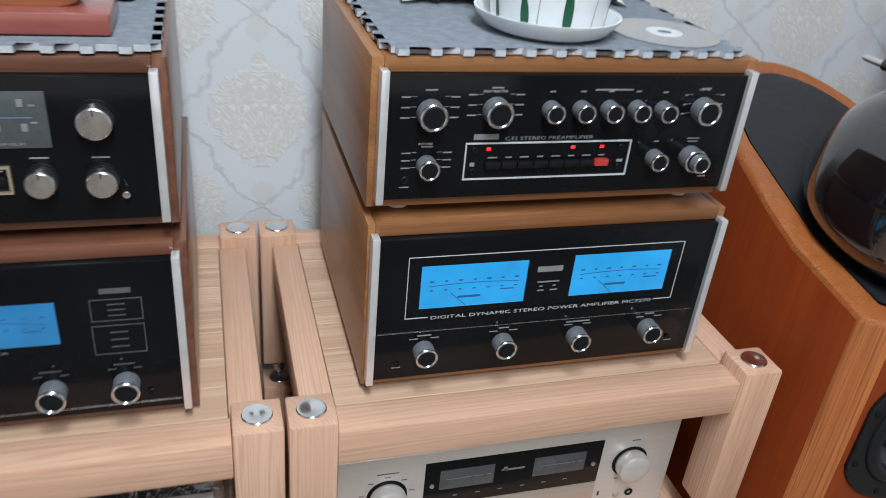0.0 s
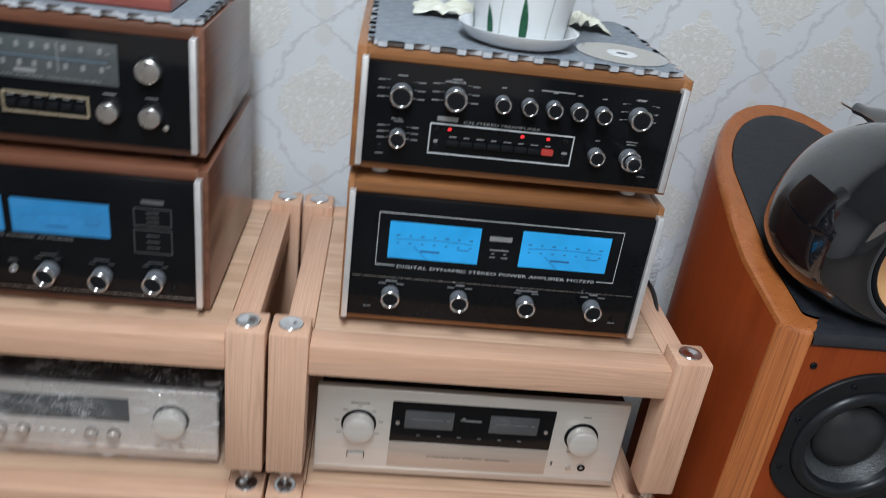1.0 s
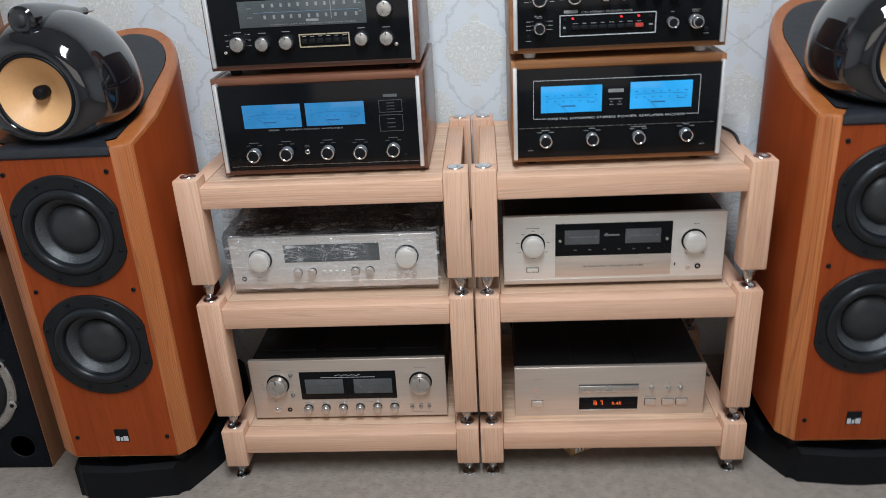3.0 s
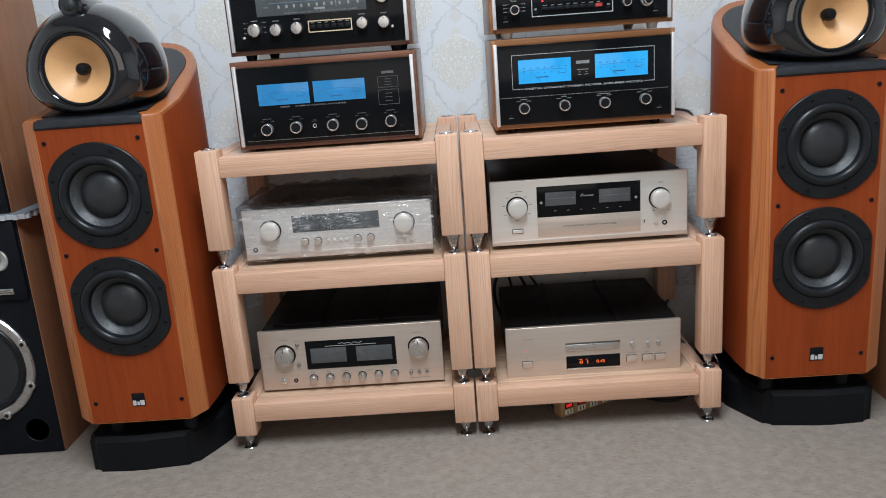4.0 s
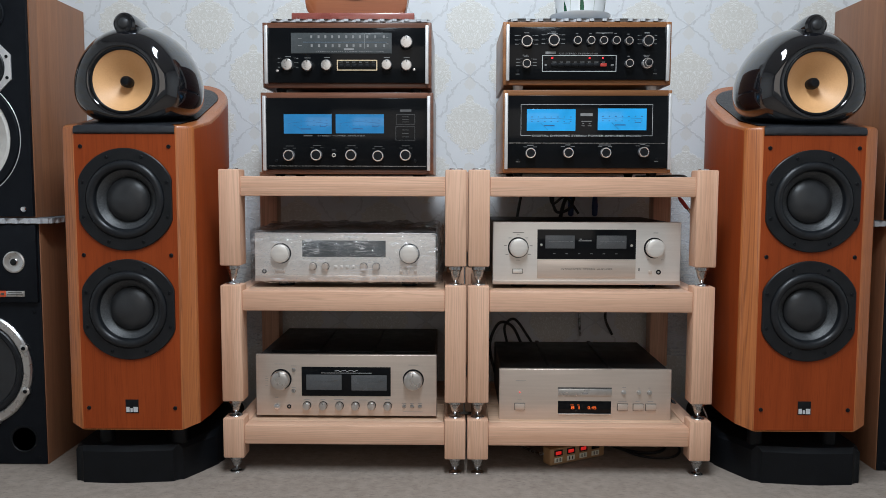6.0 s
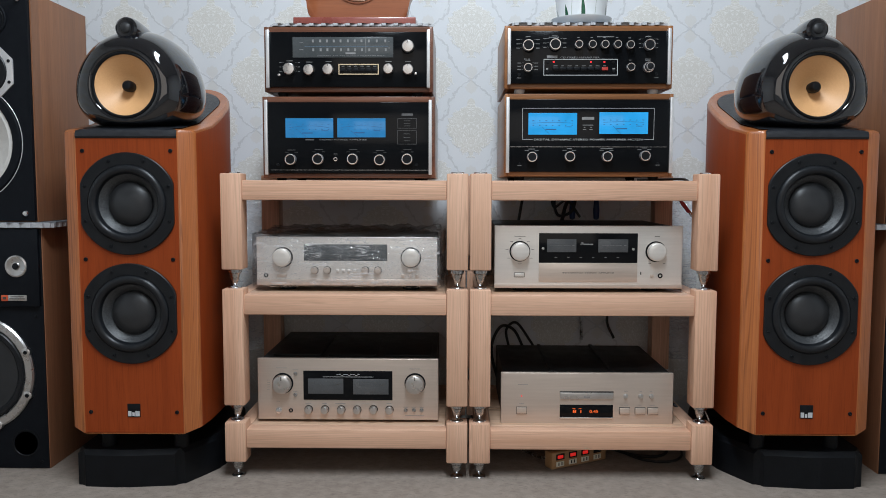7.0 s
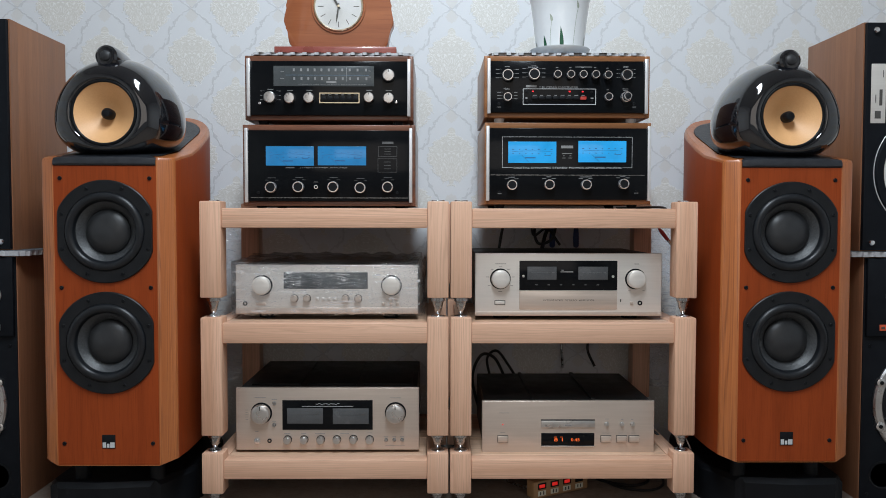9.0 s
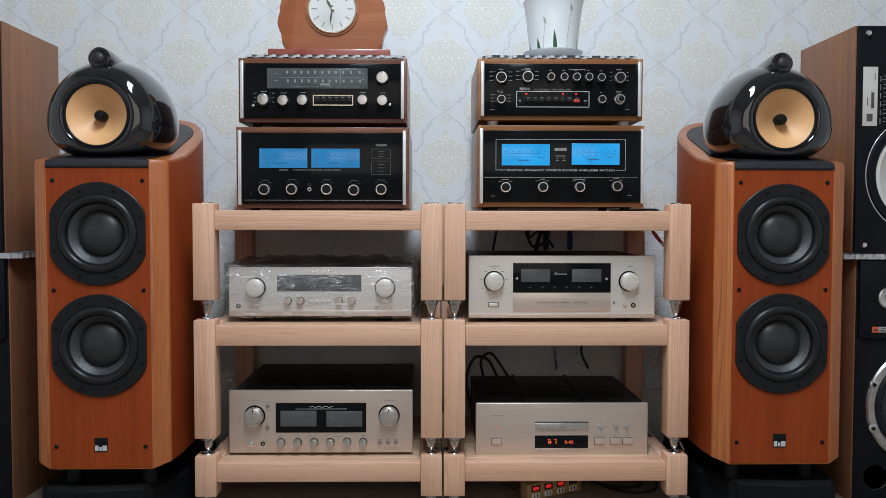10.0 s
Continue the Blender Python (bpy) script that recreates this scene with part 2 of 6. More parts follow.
GLASS = surface("black_glass_panel", (0.0036, 0.0042, 0.0052), (0.0050, 0.0058, 0.0070), 0.12, scale=12, fine=200, relief=0.0, rough_var=0.04, spec=0.15)
DIALGLASS = surface("smoky_dial_glass", (0.055, 0.062, 0.065), (0.085, 0.093, 0.096), 0.18, scale=10, fine=200, relief=0.0, spec=0.3)
METERGREY = surface("grey_unlit_meter", (0.075, 0.08, 0.085), (0.11, 0.115, 0.12), 0.25, scale=15, fine=300, relief=0.0, spec=0.3)
CHROME = surface("polished_chrome", (0.72, 0.72, 0.73), (0.80, 0.80, 0.80), 0.20, 1.0, scale=60, fine=500, relief=0.02)
STEEL = surface("brushed_steel", (0.36, 0.36, 0.36), (0.46, 0.46, 0.46), 0.27, 1.0, scale=120, fine=900, relief=0.06)
ALU = surface("satin_aluminium", (0.60, 0.59, 0.58), (0.67, 0.665, 0.66), 0.30, 1.0, scale=50, fine=900, relief=0.04)
TRIM = surface("bright_anodised_trim", (0.70, 0.70, 0.71), (0.78, 0.78, 0.78), 0.34, 0.6, scale=60, fine=800, relief=0.02)
KNURL = surface("grey_knurled_metal", (0.16, 0.17, 0.19), (0.24, 0.25, 0.27), 0.42, 0.35, scale=200, fine=900, relief=0.2)
CHAMPAGNE = surface("champagne_brushed_face", (0.56, 0.475, 0.41), (0.62, 0.53, 0.46), 0.36, 0.55, scale=22, fine=700, stretch=(0.3, 1, 8), relief=0.03)
PALEFACE = surface("pale_champagne_face", (0.70, 0.665, 0.62), (0.76, 0.725, 0.68), 0.38, 0.45, scale=22, fine=700, stretch=(0.3, 1, 8), relief=0.03)
BLACKSTEEL = surface("black_steel_cover", (0.006, 0.006, 0.0065), (0.011, 0.011, 0.0115), 0.45, scale=25, fine=700, relief=0.15, spec=0.2)
INK = surface("white_print", (0.48, 0.49, 0.50), (0.56, 0.57, 0.58), 0.5, scale=40, fine=400, relief=0.0)
DIMINK = surface("grey_print", (0.20, 0.20, 0.20), (0.27, 0.27, 0.27), 0.5, scale=40, fine=400, relief=0.0)
FAINTINK = surface("faint_grey_print", (0.075, 0.075, 0.075), (0.105, 0.105, 0.105), 0.5, scale=40, fine=400, relief=0.0)
DARKINK = surface("dark_print", (0.05, 0.045, 0.04), (0.08, 0.075, 0.07), 0.5, scale=40, fine=400, relief=0.0)
GOLD = surface("pale_gold_frame", (0.72, 0.60, 0.42), (0.80, 0.69, 0.50), 0.3, 0.8, scale=60, fine=500, relief=0.0)
FELT = surface("grey_felt_mat", (0.20, 0.225, 0.26), (0.30, 0.33, 0.37), 0.95, scale=90, fine=1200, relief=0.8, depth=0.0015)
FELTEDGE = surface("grey_felt_cut_edge", (0.40, 0.41, 0.43), (0.52, 0.53, 0.55), 0.9, scale=150, fine=1200, relief=0.3)
CERAMIC = surface("white_glazed_ceramic", (0.72, 0.74, 0.76), (0.76, 0.78, 0.79), 0.16, scale=10, fine=100, relief=0.0, coat=0.5)
LEAFPRINT = surface("dark_green_print", (0.012, 0.075, 0.04), (0.022, 0.11, 0.055), 0.25, scale=60, fine=300, relief=0.0)
STEMPRINT = surface("grey_green_print", (0.30, 0.34, 0.28), (0.38, 0.42, 0.34), 0.25, scale=60, fine=300, relief=0.0)
TISSUE = surface("cream_paper", (0.70, 0.68, 0.55), (0.80, 0.79, 0.70), 0.85, scale=40, fine=300, relief=0.4, depth=0.002)
BLUEGLOW = glow("bright_blue_meter", (0.022, 0.35, 0.78), 0.95)
BLUEDIM = glow("dimmer_blue_meter", (0.024, 0.205, 0.47), 0.9)
BLUELINE = surface("pale_blue_line", (0.10, 0.17, 0.24), (0.13, 0.20, 0.27), 0.4, relief=0.0)
REDGLOW = glow("red_indicator", (1.0, 0.03, 0.04), 1.6)
SWITCHGLOW = glow("red_lit_switch", (0.8, 0.025, 0.02), 0.6)
REDSOFT = glow("red_button", (0.55, 0.06, 0.05), 0.6)
ORANGEGLOW = glow("orange_digits", (1.0, 0.16, 0.03), 1.0)
MIDNIGHT = surface("dark_blue_scale_ink", (0.015, 0.10, 0.26), (0.02, 0.12, 0.30), 0.4, scale=60, fine=300, relief=0.0)
CABLE = surface("black_cable_sheath", (0.010, 0.010, 0.011), (0.018, 0.018, 0.019), 0.45, scale=60, fine=600, relief=0.1)
BLUEPLUG = surface("dark_blue_plug", (0.01, 0.03, 0.11), (0.015, 0.045, 0.15), 0.35, scale=60, fine=600, relief=0.1)
REDPLUG = surface("red_plug", (0.45, 0.03, 0.03), (0.52, 0.05, 0.04), 0.4, scale=60, fine=600, relief=0.1)
STRIPWOOD = surface("tan_power_strip", (0.36, 0.20, 0.09), (0.42, 0.25, 0.12), 0.45, scale=40, fine=500, relief=0.05)
JBLBLACK = surface("charcoal_baffle", (0.004, 0.0052, 0.008), (0.007, 0.0088, 0.012), 0.6, scale=40, fine=900, relief=0.25, spec=0.14)
WHITECONE = surface("off_white_paper_cone", (0.58, 0.56, 0.53), (0.66, 0.64, 0.61), 0.7, scale=60, fine=700, relief=0.3)
ORANGELABEL = surface("orange_red_badge", (0.62, 0.085, 0.03), (0.68, 0.11, 0.04), 0.4, scale=40, fine=400, relief=0.0)
DIALFACE = surface("silvery_clock_dial", (0.62, 0.64, 0.64), (0.72, 0.73, 0.73), 0.32, 0.6, scale=14, fine=500, relief=0.02)
DISCFACE = surface("mirror_disc", (0.62, 0.60, 0.58), (0.72, 0.70, 0.68), 0.14, 0.9, scale=30, fine=300, relief=0.0)
LAMPGLOW = glow("lit_lamp_cover", (1.0, 0.98, 0.95), 3.0)

# ---- building tools ----
ORIGIN = {}


def thing(name, at, label, category, group=""):
    """An Empty at a thing's base, to hold its parts. Places are given in the world and set off from it."""
    ob = new(name)
    ob.location = at
    ob.empty_display_size = 0.05
    ORIGIN[ob] = Vector(at)
    return tagged(ob, label, category, group)


def finish(bm, name, material, angle=32):
    me = bpy.data.meshes.new(name)
    bmesh.ops.recalc_face_normals(bm, faces=bm.faces[:])
    for f in bm.faces:
        f.smooth = True
    bm.to_mesh(me)
    bm.free()
    me.set_sharp_from_angle(angle=radians(angle))
    me.materials.append(material)
    return me


def part(name, bm, material, parent, label="", angle=32):
    """Links a bmesh, built in world places, as one mesh under a thing or under a part."""
    bm.transform(Matrix.Translation(-ORIGIN[parent]))
    ob = new(name, finish(bm, name, material, angle))
    ob.parent = parent
    ORIGIN[ob] = ORIGIN[parent]
    fine = name.endswith(("_print", "_scale", "_figures", "lettering", "emblem"))
    return tagged(ob, label, kind="stuff" if fine else "")


def piece(name, me, at, parent, label="", turn=None):
    """Links a shared mesh, built round its own origin, at a place in the world."""
    ob = new(name, me)
    ob.parent = parent
    ob.location = Vector(at) - ORIGIN[parent]
    if turn:
        ob.rotation_euler = turn
    ORIGIN[ob] = Vector(at)
    return tagged(ob, label)


def whole(name, bm, material, label, category, group="", kind=""):
    ob = new(name, finish(bm, name, material))
    return tagged(ob, label, category, group, kind)


def bx(bm, x0, x1, y0, y1, z0, z1, bevel=0.0, seg=2):
    """Adds a box, with rounded edges."""
    made = bmesh.ops.create_cube(bm, size=1.0, matrix=Matrix.Translation(((x0 + x1) / 2, (y0 + y1) / 2, (z0 + z1) / 2))
                                 @ Matrix.Diagonal((abs(x1 - x0), abs(y1 - y0), abs(z1 - z0), 1)))
    if bevel:
        edges = {e for v in made["verts"] for e in v.link_edges}
        bmesh.ops.bevel(bm, geom=list(edges), offset=bevel, segments=seg, affect="EDGES", profile=0.5)
    return bm


def box(*a, **k):
    return bx(bmesh.new(), *a, **k)


def lathe(bm, profile, centre, axis="y", seg=32, sx=1.0, sz=1.0, caps=True):
    """Turns a profile of (radius, way along the axis) round a line through centre."""
    cx, cy, cz = centre
    rings = []
    for r, h in profile:
        ring = []
        n = 1 if r <= 1e-6 else seg
        for i in range(n):
            a = 2 * math.pi * i / seg
            p, q = r * math.cos(a) * sx, r * math.sin(a) * sz
            ring.append(bm.verts.new((cx + p, cy + h, cz + q) if axis == "y" else (cx + p, cy + q, cz + h) if axis == "z" else (cx + h, cy + p, cz + q)))
        rings.append(ring)
    for a, b in zip(rings, rings[1:]):
        for i in range(seg):
            j = (i + 1) % seg
            if len(a) == 1 and len(b) == 1:
                continue
            if len(a) == 1:
                bm.faces.new((a[0], b[i], b[j]))
            elif len(b) == 1:
                bm.faces.new((a[i], a[j], b[0]))
            else:
                bm.faces.new((a[i], a[j], b[j], b[i]))
    for ring in (rings[0], rings[-1]):
        if caps and len(ring) > 2:
            bm.faces.new(ring)
    return bm


def turned(profile, centre, axis="y", seg=32, sx=1.0, sz=1.0, caps=True):
    return lathe(bmesh.new(), profile, centre, axis, seg, sx, sz, caps)


def ring_profile(r0, r1, y0, y1, round_=0.0):
    """A closed washer between radii r0 and r1, from y0 (front) to y1."""
    return [(r0, y1), (r0, y0 + round_), (r0 + round_, y0), (r1 - round_, y0), (r1, y0 + round_), (r1, y1), (r0, y1)]


def open_ring(bm, profile, centre, seg=40, sx=1.0, sz=1.0):
    """A turned body with a hole: the profile closes on itself and no caps are made."""
    cx, cy, cz = centre
    rings = [[bm.verts.new((cx + r * sx * math.cos(2 * math.pi * i / seg), cy + h, cz + r * sz * math.sin(2 * math.pi * i / seg)))
              for i in range(seg)] for r, h in profile[:-1]]
    for k in range(len(rings)):
        a, b = rings[k], rings[(k + 1) % len(rings)]
        for i in range(seg):
            j = (i + 1) % seg
            bm.faces.new((a[i], a[j], b[j], b[i]))
    return bm


def prism(bm, outline, y0, y1, bevel=0.0):
    """Extrudes an outline of (x, z) from y0 to y1."""
    front = [bm.verts.new((x, y0, z)) for x, z in outline]
    back = [bm.verts.new((x, y1, z)) for x, z in outline]
    n = len(outline)
    f = bm.faces.new(front)
    bm.faces.new(back[::-1])
    for i in range(n):
        bm.faces.new((front[i], back[i], back[(i + 1) % n], front[(i + 1) % n]))
    if bevel:
        bmesh.ops.bevel(bm, geom=list(f.edges), offset=bevel, segments=2, affect="EDGES", profile=0.5)
    return bm


def holed_plate(x0, x1, y0, y1, z0, z1, holes, seg=48):
    """A plate from y0 to y1 with round holes of (x, z, radius) through it."""
    bm = bmesh.new()
    loops = [[(x0, z0), (x1, z0), (x1, z1), (x0, z1)]]
    loops += [[(hx + r * math.cos(2 * math.pi * i / seg), hz + r * math.sin(2 * math.pi * i / seg)) for i in range(seg)] for hx, hz, r in holes]
    front, edges = [], []
    for loop in loops:
        vs = [bm.verts.new((x, y0, z)) for x, z in loop]
        front.append(vs)
        edges += [bm.edges.new((vs[i], vs[(i + 1) % len(vs)])) for i in range(len(vs))]
    bmesh.ops.triangle_fill(bm, edges=edges, use_beauty=True)
    faces = bm.faces[:]
    back = [[bm.verts.new((v.co.x, y1, v.co.z)) for v in vs] for vs in front]
    twin = {a: b for va, vb in zip(front, back) for a, b in zip(va, vb)}
    for f in faces:
        bm.faces.new([twin[v] for v in reversed(f.verts)])
    for va, vb in zip(front, back):
        for i in range(len(va)):
            j = (i + 1) % len(va)
            bm.faces.new((va[i], va[j], vb[j], vb[i]))
    return bm


def tube(bm, points, radius, seg=8, steps=8):
    """A round cable along a smooth line through points."""
    pts = [Vector(p) for p in points]
    line = []
    ext = [pts[0] * 2 - pts[1], *pts, pts[-1] * 2 - pts[-2]]
    for k in range(1, len(ext) - 2):
        a, b, c, d = ext[k - 1:k + 3]
        for s in range(steps):
            u = s / steps
            line.append(0.5 * (2 * b + (c - a) * u + (2 * a - 5 * b + 4 * c - d) * u * u + (3 * b - a - 3 * c + d) * u ** 3))
    line.append(pts[-1])
    rings = []
    for i, p in enumerate(line):
        ahead = (line[min(i + 1, len(line) - 1)] - line[max(i - 1, 0)]).normalized()
        side = ahead.cross(Vector((0.31, 0.17, 0.93))).normalized()
        up = side.cross(ahead)
        rings.append([bm.verts.new(p + radius * (math.cos(2 * math.pi * j / seg) * side + math.sin(2 * math.pi * j / seg) * up)) for j in range(seg)])
    for a, b in zip(rings, rings[1:]):
        for j in range(seg):
            k = (j + 1) % seg
            bm.faces.new((a[j], a[k], b[k], b[j]))
    bm.faces.new(rings[0])
    bm.faces.new(rings[-1][::-1])
    return bm


def lettering(body, x, z, y, width, height, parent, material, name="lettering", align="CENTER"):
    """Words in the built-in font, fitted into width and height, just proud of a front at y."""
    cu = bpy.data.curves.new("words", "FONT")
    cu.body, cu.size, cu.align_x = body, 1.0, "LEFT"
    cu.resolution_u, cu.extrude = 2, 0.0
    ob = bpy.data.objects.new("words", cu)
    me = ob.to_mesh().copy()
    ob.to_mesh_clear()
    bpy.data.objects.remove(ob)
    me.name = name
    n = len(me.vertices)
    co = np.empty(n * 3)
    me.vertices.foreach_get("co", co)
    co = co.reshape(n, 3)
    lo, hi = co.min(0), co.max(0)
    px = (co[:, 0] - (lo[0] + hi[0]) / 2) / (hi[0] - lo[0]) * width + x
    pz = (co[:, 1] - lo[1]) / (hi[1] - lo[1]) * height + z - height / 2
    o = ORIGIN[parent]
    out = np.stack([px - o.x, np.full(n, y - o.y), pz - o.z], 1)
    me.vertices.foreach_set("co", out.ravel())
    me.materials.clear()
    me.materials.append(material)
    me.update()
    t = new(name, me)
    t.parent = parent
    ORIGIN[t] = o
    return t


def bars(bm, marks, y, thick=0.0005):
    """Print too small to read: plain bars of (x, z, width, height) just proud of y."""
    for x, z, w, h in marks:
        h = h * 0.75 if h < 0.0026 else h
        bx(bm, x - w / 2, x + w / 2, y - thick, y + 0.0006, z - h / 2, z + h / 2)
    return bm


def frame_bars(bm, x0, x1, z0, z1, w, y, proud=0.0008):
    for a, b, c, d in ((x0, x1, z1 - w, z1), (x0, x1, z0, z0 + w), (x0, x0 + w, z0 + w, z1 - w), (x1 - w, x1, z0 + w, z1 - w)):
        bx(bm, a, b, y - proud, y + 0.0006, c, d)
    return bm


CACHE = {}


def shared(key, material, build):
    if key not in CACHE:
        bm = bmesh.new()
        build(bm)
        CACHE[key] = finish(bm, key[0], material)
    return CACHE[key]


def knurled_knob(parent, x, z, y, r, depth, label="", base=True):
    """A grey knurled knob with a bright rim and a black end face, on a wider dark skirt."""
    def body(bm):
        n = 40
        prof = [(r * 0.97, 0), (r * 0.97, -depth * 0.86), (r * 0.93, -depth * 0.93), (r * 0.90, -depth * 0.94)]
        lathe(bm, prof, (0, 0, 0), seg=n)
        for v in bm.verts:
            k = math.atan2(v.co.z, v.co.x) / (2 * math.pi) * n
            if round(k) % 2 == 0 and -depth * 0.8 < v.co.y < -0.001:
                v.co.x, v.co.z = v.co.x * 0.97, v.co.z * 0.97
    def rim(bm):
        open_ring(bm, ring_profile(r * 0.76, r, -depth, -depth * 0.88, r * 0.08), (0, 0, 0), seg=32)
    def face(bm):
        lathe(bm, [(r * 0.78, -depth * 0.93), (r * 0.72, -depth * 0.965), (0, -depth * 0.965)], (0, 0, 0), seg=24)
    k = piece("knob", shared(("knob", r, depth), KNURL, body), (x, y, z), parent, label)
    piece("rim", shared(("rim", r, depth), CHROME, rim), (x, y, z), k, "bright metal rim")
    piece("end_face", shared(("end_face", r, depth), SATIN, face), (x, y, z), k, "black end face")
    return k


def spun_knob(parent, x, z, y, r, depth, material=None, label="", pointer=True):
    """A solid turned metal knob with a rounded front edge and a dark groove behind it."""
    material = material or ALU
    def body(bm):
        lathe(bm, [(r * 0.93, 0), (r * 0.93, -depth * 0.2), (r, -depth * 0.25), (r, -depth * 0.82), (r * 0.95, -depth * 0.94),
                   (r * 0.86, -depth), (r * 0.45, -depth * 1.02), (0, -depth * 1.04)], (0, 0, 0), seg=40)
    def ring(bm):
        open_ring(bm, ring_profile(r * 0.9, r * 1.13, -0.0012, 0.0005, 0.0004), (0, 0, 0), seg=36)
    def dot(bm):
        bx(bm, -r * 0.045, r * 0.045, -depth * 1.06, -depth * 0.95, r * 0.5, r * 0.9)
    k = piece("knob", shared(("knob", r, depth, material.name), material, body), (x, y, z), parent, label)
    piece("groove", shared(("groove", r), SATIN, ring), (x, y, z), k, "dark recessed ring")
    if pointer:
        piece("pointer", shared(("pointer", r, depth), DARKINK, dot), (x, y, z), k, "dark pointer line")
    return k


def small_button(parent, x, z, y, w, h, material, name="button", proud=0.003, label=""):
    b = 0.25 * min(w, h)
    me = shared((name, w, h, material.name), material, lambda bm: bx(bm, -w / 2, w / 2, -proud, 0.001, -h / 2, h / 2, min(b, 0.0009)))
    return piece(name, me, (x, y, z), parent, label)


def screw(parent, x, z, y, r, material=None, name="screw"):
    def body(bm):
        lathe(bm, [(r, 0.001), (r, -0.0012), (r * 0.8, -0.002), (r * 0.42, -0.002), (r * 0.36, -0.0006), (0, -0.0006)], (0, 0, 0), seg=14)
    return piece(name, shared((name, r), material or SATIN, body), (x, y, z), parent)

# ---- the room ----
WALL_Y = 0.535
L, R, BACK, TOP = -2.35, 2.35, -4.3, 2.65


def setting(name, bm, material, label, category="wall"):
    return whole(name, bm, material, label, category, kind="structure")


setting("floor", box(L - 0.1, R + 0.1, BACK - 0.1, WALL_Y + 0.1, -0.08, 0.0), CARPET, "brown-grey short pile carpet floor", "floor")
setting("wall_north", box(L - 0.1, R + 0.1, WALL_Y, WALL_Y + 0.1, 0.0, TOP), WALLPAPER, "pale grey damask wallpaper on the wall behind the racks")
# side walls, back wall and ceiling are unseen, added to bounce light
setting("wall_west", box(L - 0.1, L, BACK, WALL_Y, 0.0, TOP), WALLPAPER, "unseen plain side wall with pale paper")
setting("wall_east", box(R, R + 0.1, BACK, WALL_Y, 0.0, TOP), WALLPAPER, "unseen plain side wall with pale paper")
# the window opening is assumed, cut to suit the added fill
south = bmesh.new()
for a, b, c, d in ((L - 0.1, -1.7, 0.0, TOP), (1.7, R + 0.1, 0.0, TOP), (-1.7, 1.7, 0.0, 0.8), (-1.7, 1.7, 2.4, TOP)):
    bx(south, a, b, BACK - 0.1, BACK, c, d)
setting("wall_south", south, PLASTER, "plain unseen wall with an assumed window opening")
setting("ceiling", box(L - 0.1, R + 0.1, BACK - 0.1, WALL_Y + 0.1, TOP, TOP + 0.1), PLASTER, "unseen plain ceiling", "ceiling")
# unseen light, placed to suit the streaks on the speaker heads
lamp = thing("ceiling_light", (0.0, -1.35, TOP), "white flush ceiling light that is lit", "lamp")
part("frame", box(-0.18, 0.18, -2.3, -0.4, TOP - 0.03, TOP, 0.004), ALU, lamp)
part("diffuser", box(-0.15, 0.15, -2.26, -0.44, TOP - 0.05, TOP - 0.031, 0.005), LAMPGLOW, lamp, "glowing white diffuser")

# ---- the two slatted wooden racks ----
POST = 0.0525
TIERS = ((0.527, 0.763, 0.698, 0.746), (0.187, 0.479, 0.415, 0.465), (0.043, 0.144, 0.078, 0.126))


def spike_mesh(h):
    def build(bm):
        lathe(bm, [(0.012, h), (0.0165, h - 0.001), (0.0165, h * 0.8), (0.0135, h * 0.74), (0.010, h * 0.42), (0.004, 0.004), (0.0, 0.0015)], (0, 0, 0), axis="z", seg=20)
    return shared(("spike", h), STEEL, build)


def disc_mesh():
    return shared(("disc", 1), CHROME, lambda bm: lathe(bm, [(0.0165, -0.001), (0.0165, 0.002), (0.0155, 0.0032), (0.007, 0.0032), (0.0045, 0.0022), (0, 0.0022)], (0, 0, 0), axis="z", seg=24))


def rack(x0, x1, label):
    """Three stacked frames on steel spikes: square posts, beams, side rails and shelves of glued boards."""
    r = thing("audio_rack", ((x0 + x1) / 2, 0.233, 0.0), label, "rack", "wooden audio racks")
    xs, ys = (x0, x1 - POST), (0.0, 0.414)
    for k, (z0, z1, b0, b1) in enumerate(TIERS):
        for x in xs:
            for y in ys:
                me = shared(("post", z0), PINE["z"], lambda bm: bx(bm, 0, POST, 0, POST, 0, z1 - z0, 0.0035))
                piece("post", me, (x, y, z0), r)
                cx, cy = x + POST / 2, y + POST / 2
                piece("disc", disc_mesh(), (cx, cy, z1), r, "small round steel disc")
                below = TIERS[k + 1][1] + 0.003 if k < 2 else 0.004
                piece("spike", spike_mesh(round(z0 - below, 4)), (cx, cy, below), r, "pointed steel spike")
                if k == 2:
                    piece("floor_disc", disc_mesh(), (cx, cy, 0.001), r, "steel disc under the spike")
        for y in (0.005, 0.418):
            me = shared(("beam", z0, round(x1 - x0, 3)), PINE["x"], lambda bm: bx(bm, 0, x1 - x0 - 2 * POST, 0, 0.043, 0, b1 - b0, 0.003))
            piece("beam", me, (x0 + POST, y, b0), r)
        for x in (x0 + 0.017, x1 - 0.017 - 0.038):
            me = shared(("side_rail", z0), PINE["y"], lambda bm: bx(bm, 0, 0.038, 0, 0.359, 0, b1 - b0 + 0.001, 0.003))
            piece("side_rail", me, (x, 0.054, b0), r)
        a, b = x0 + 0.0555, x1 - 0.0555
        n, depth = 7, 0.3685
        for i in range(n):
            w = depth / n
            me = shared(("shelf_board", round(x1 - x0, 3)), SHELFWOOD, lambda bm: bx(bm, 0, b - a, 0, w - 0.0004, 0, 0.026, 0.0006, 1))
            piece("shelf_board", me, (a, 0.0487 + i * w, b1 - 0.0265 - 0.0003 * ((i * 7) % 3)), r)
    return r


rack(-0.609, -0.0035, "pale wooden rack on steel spikes, holding two silver amplifiers")
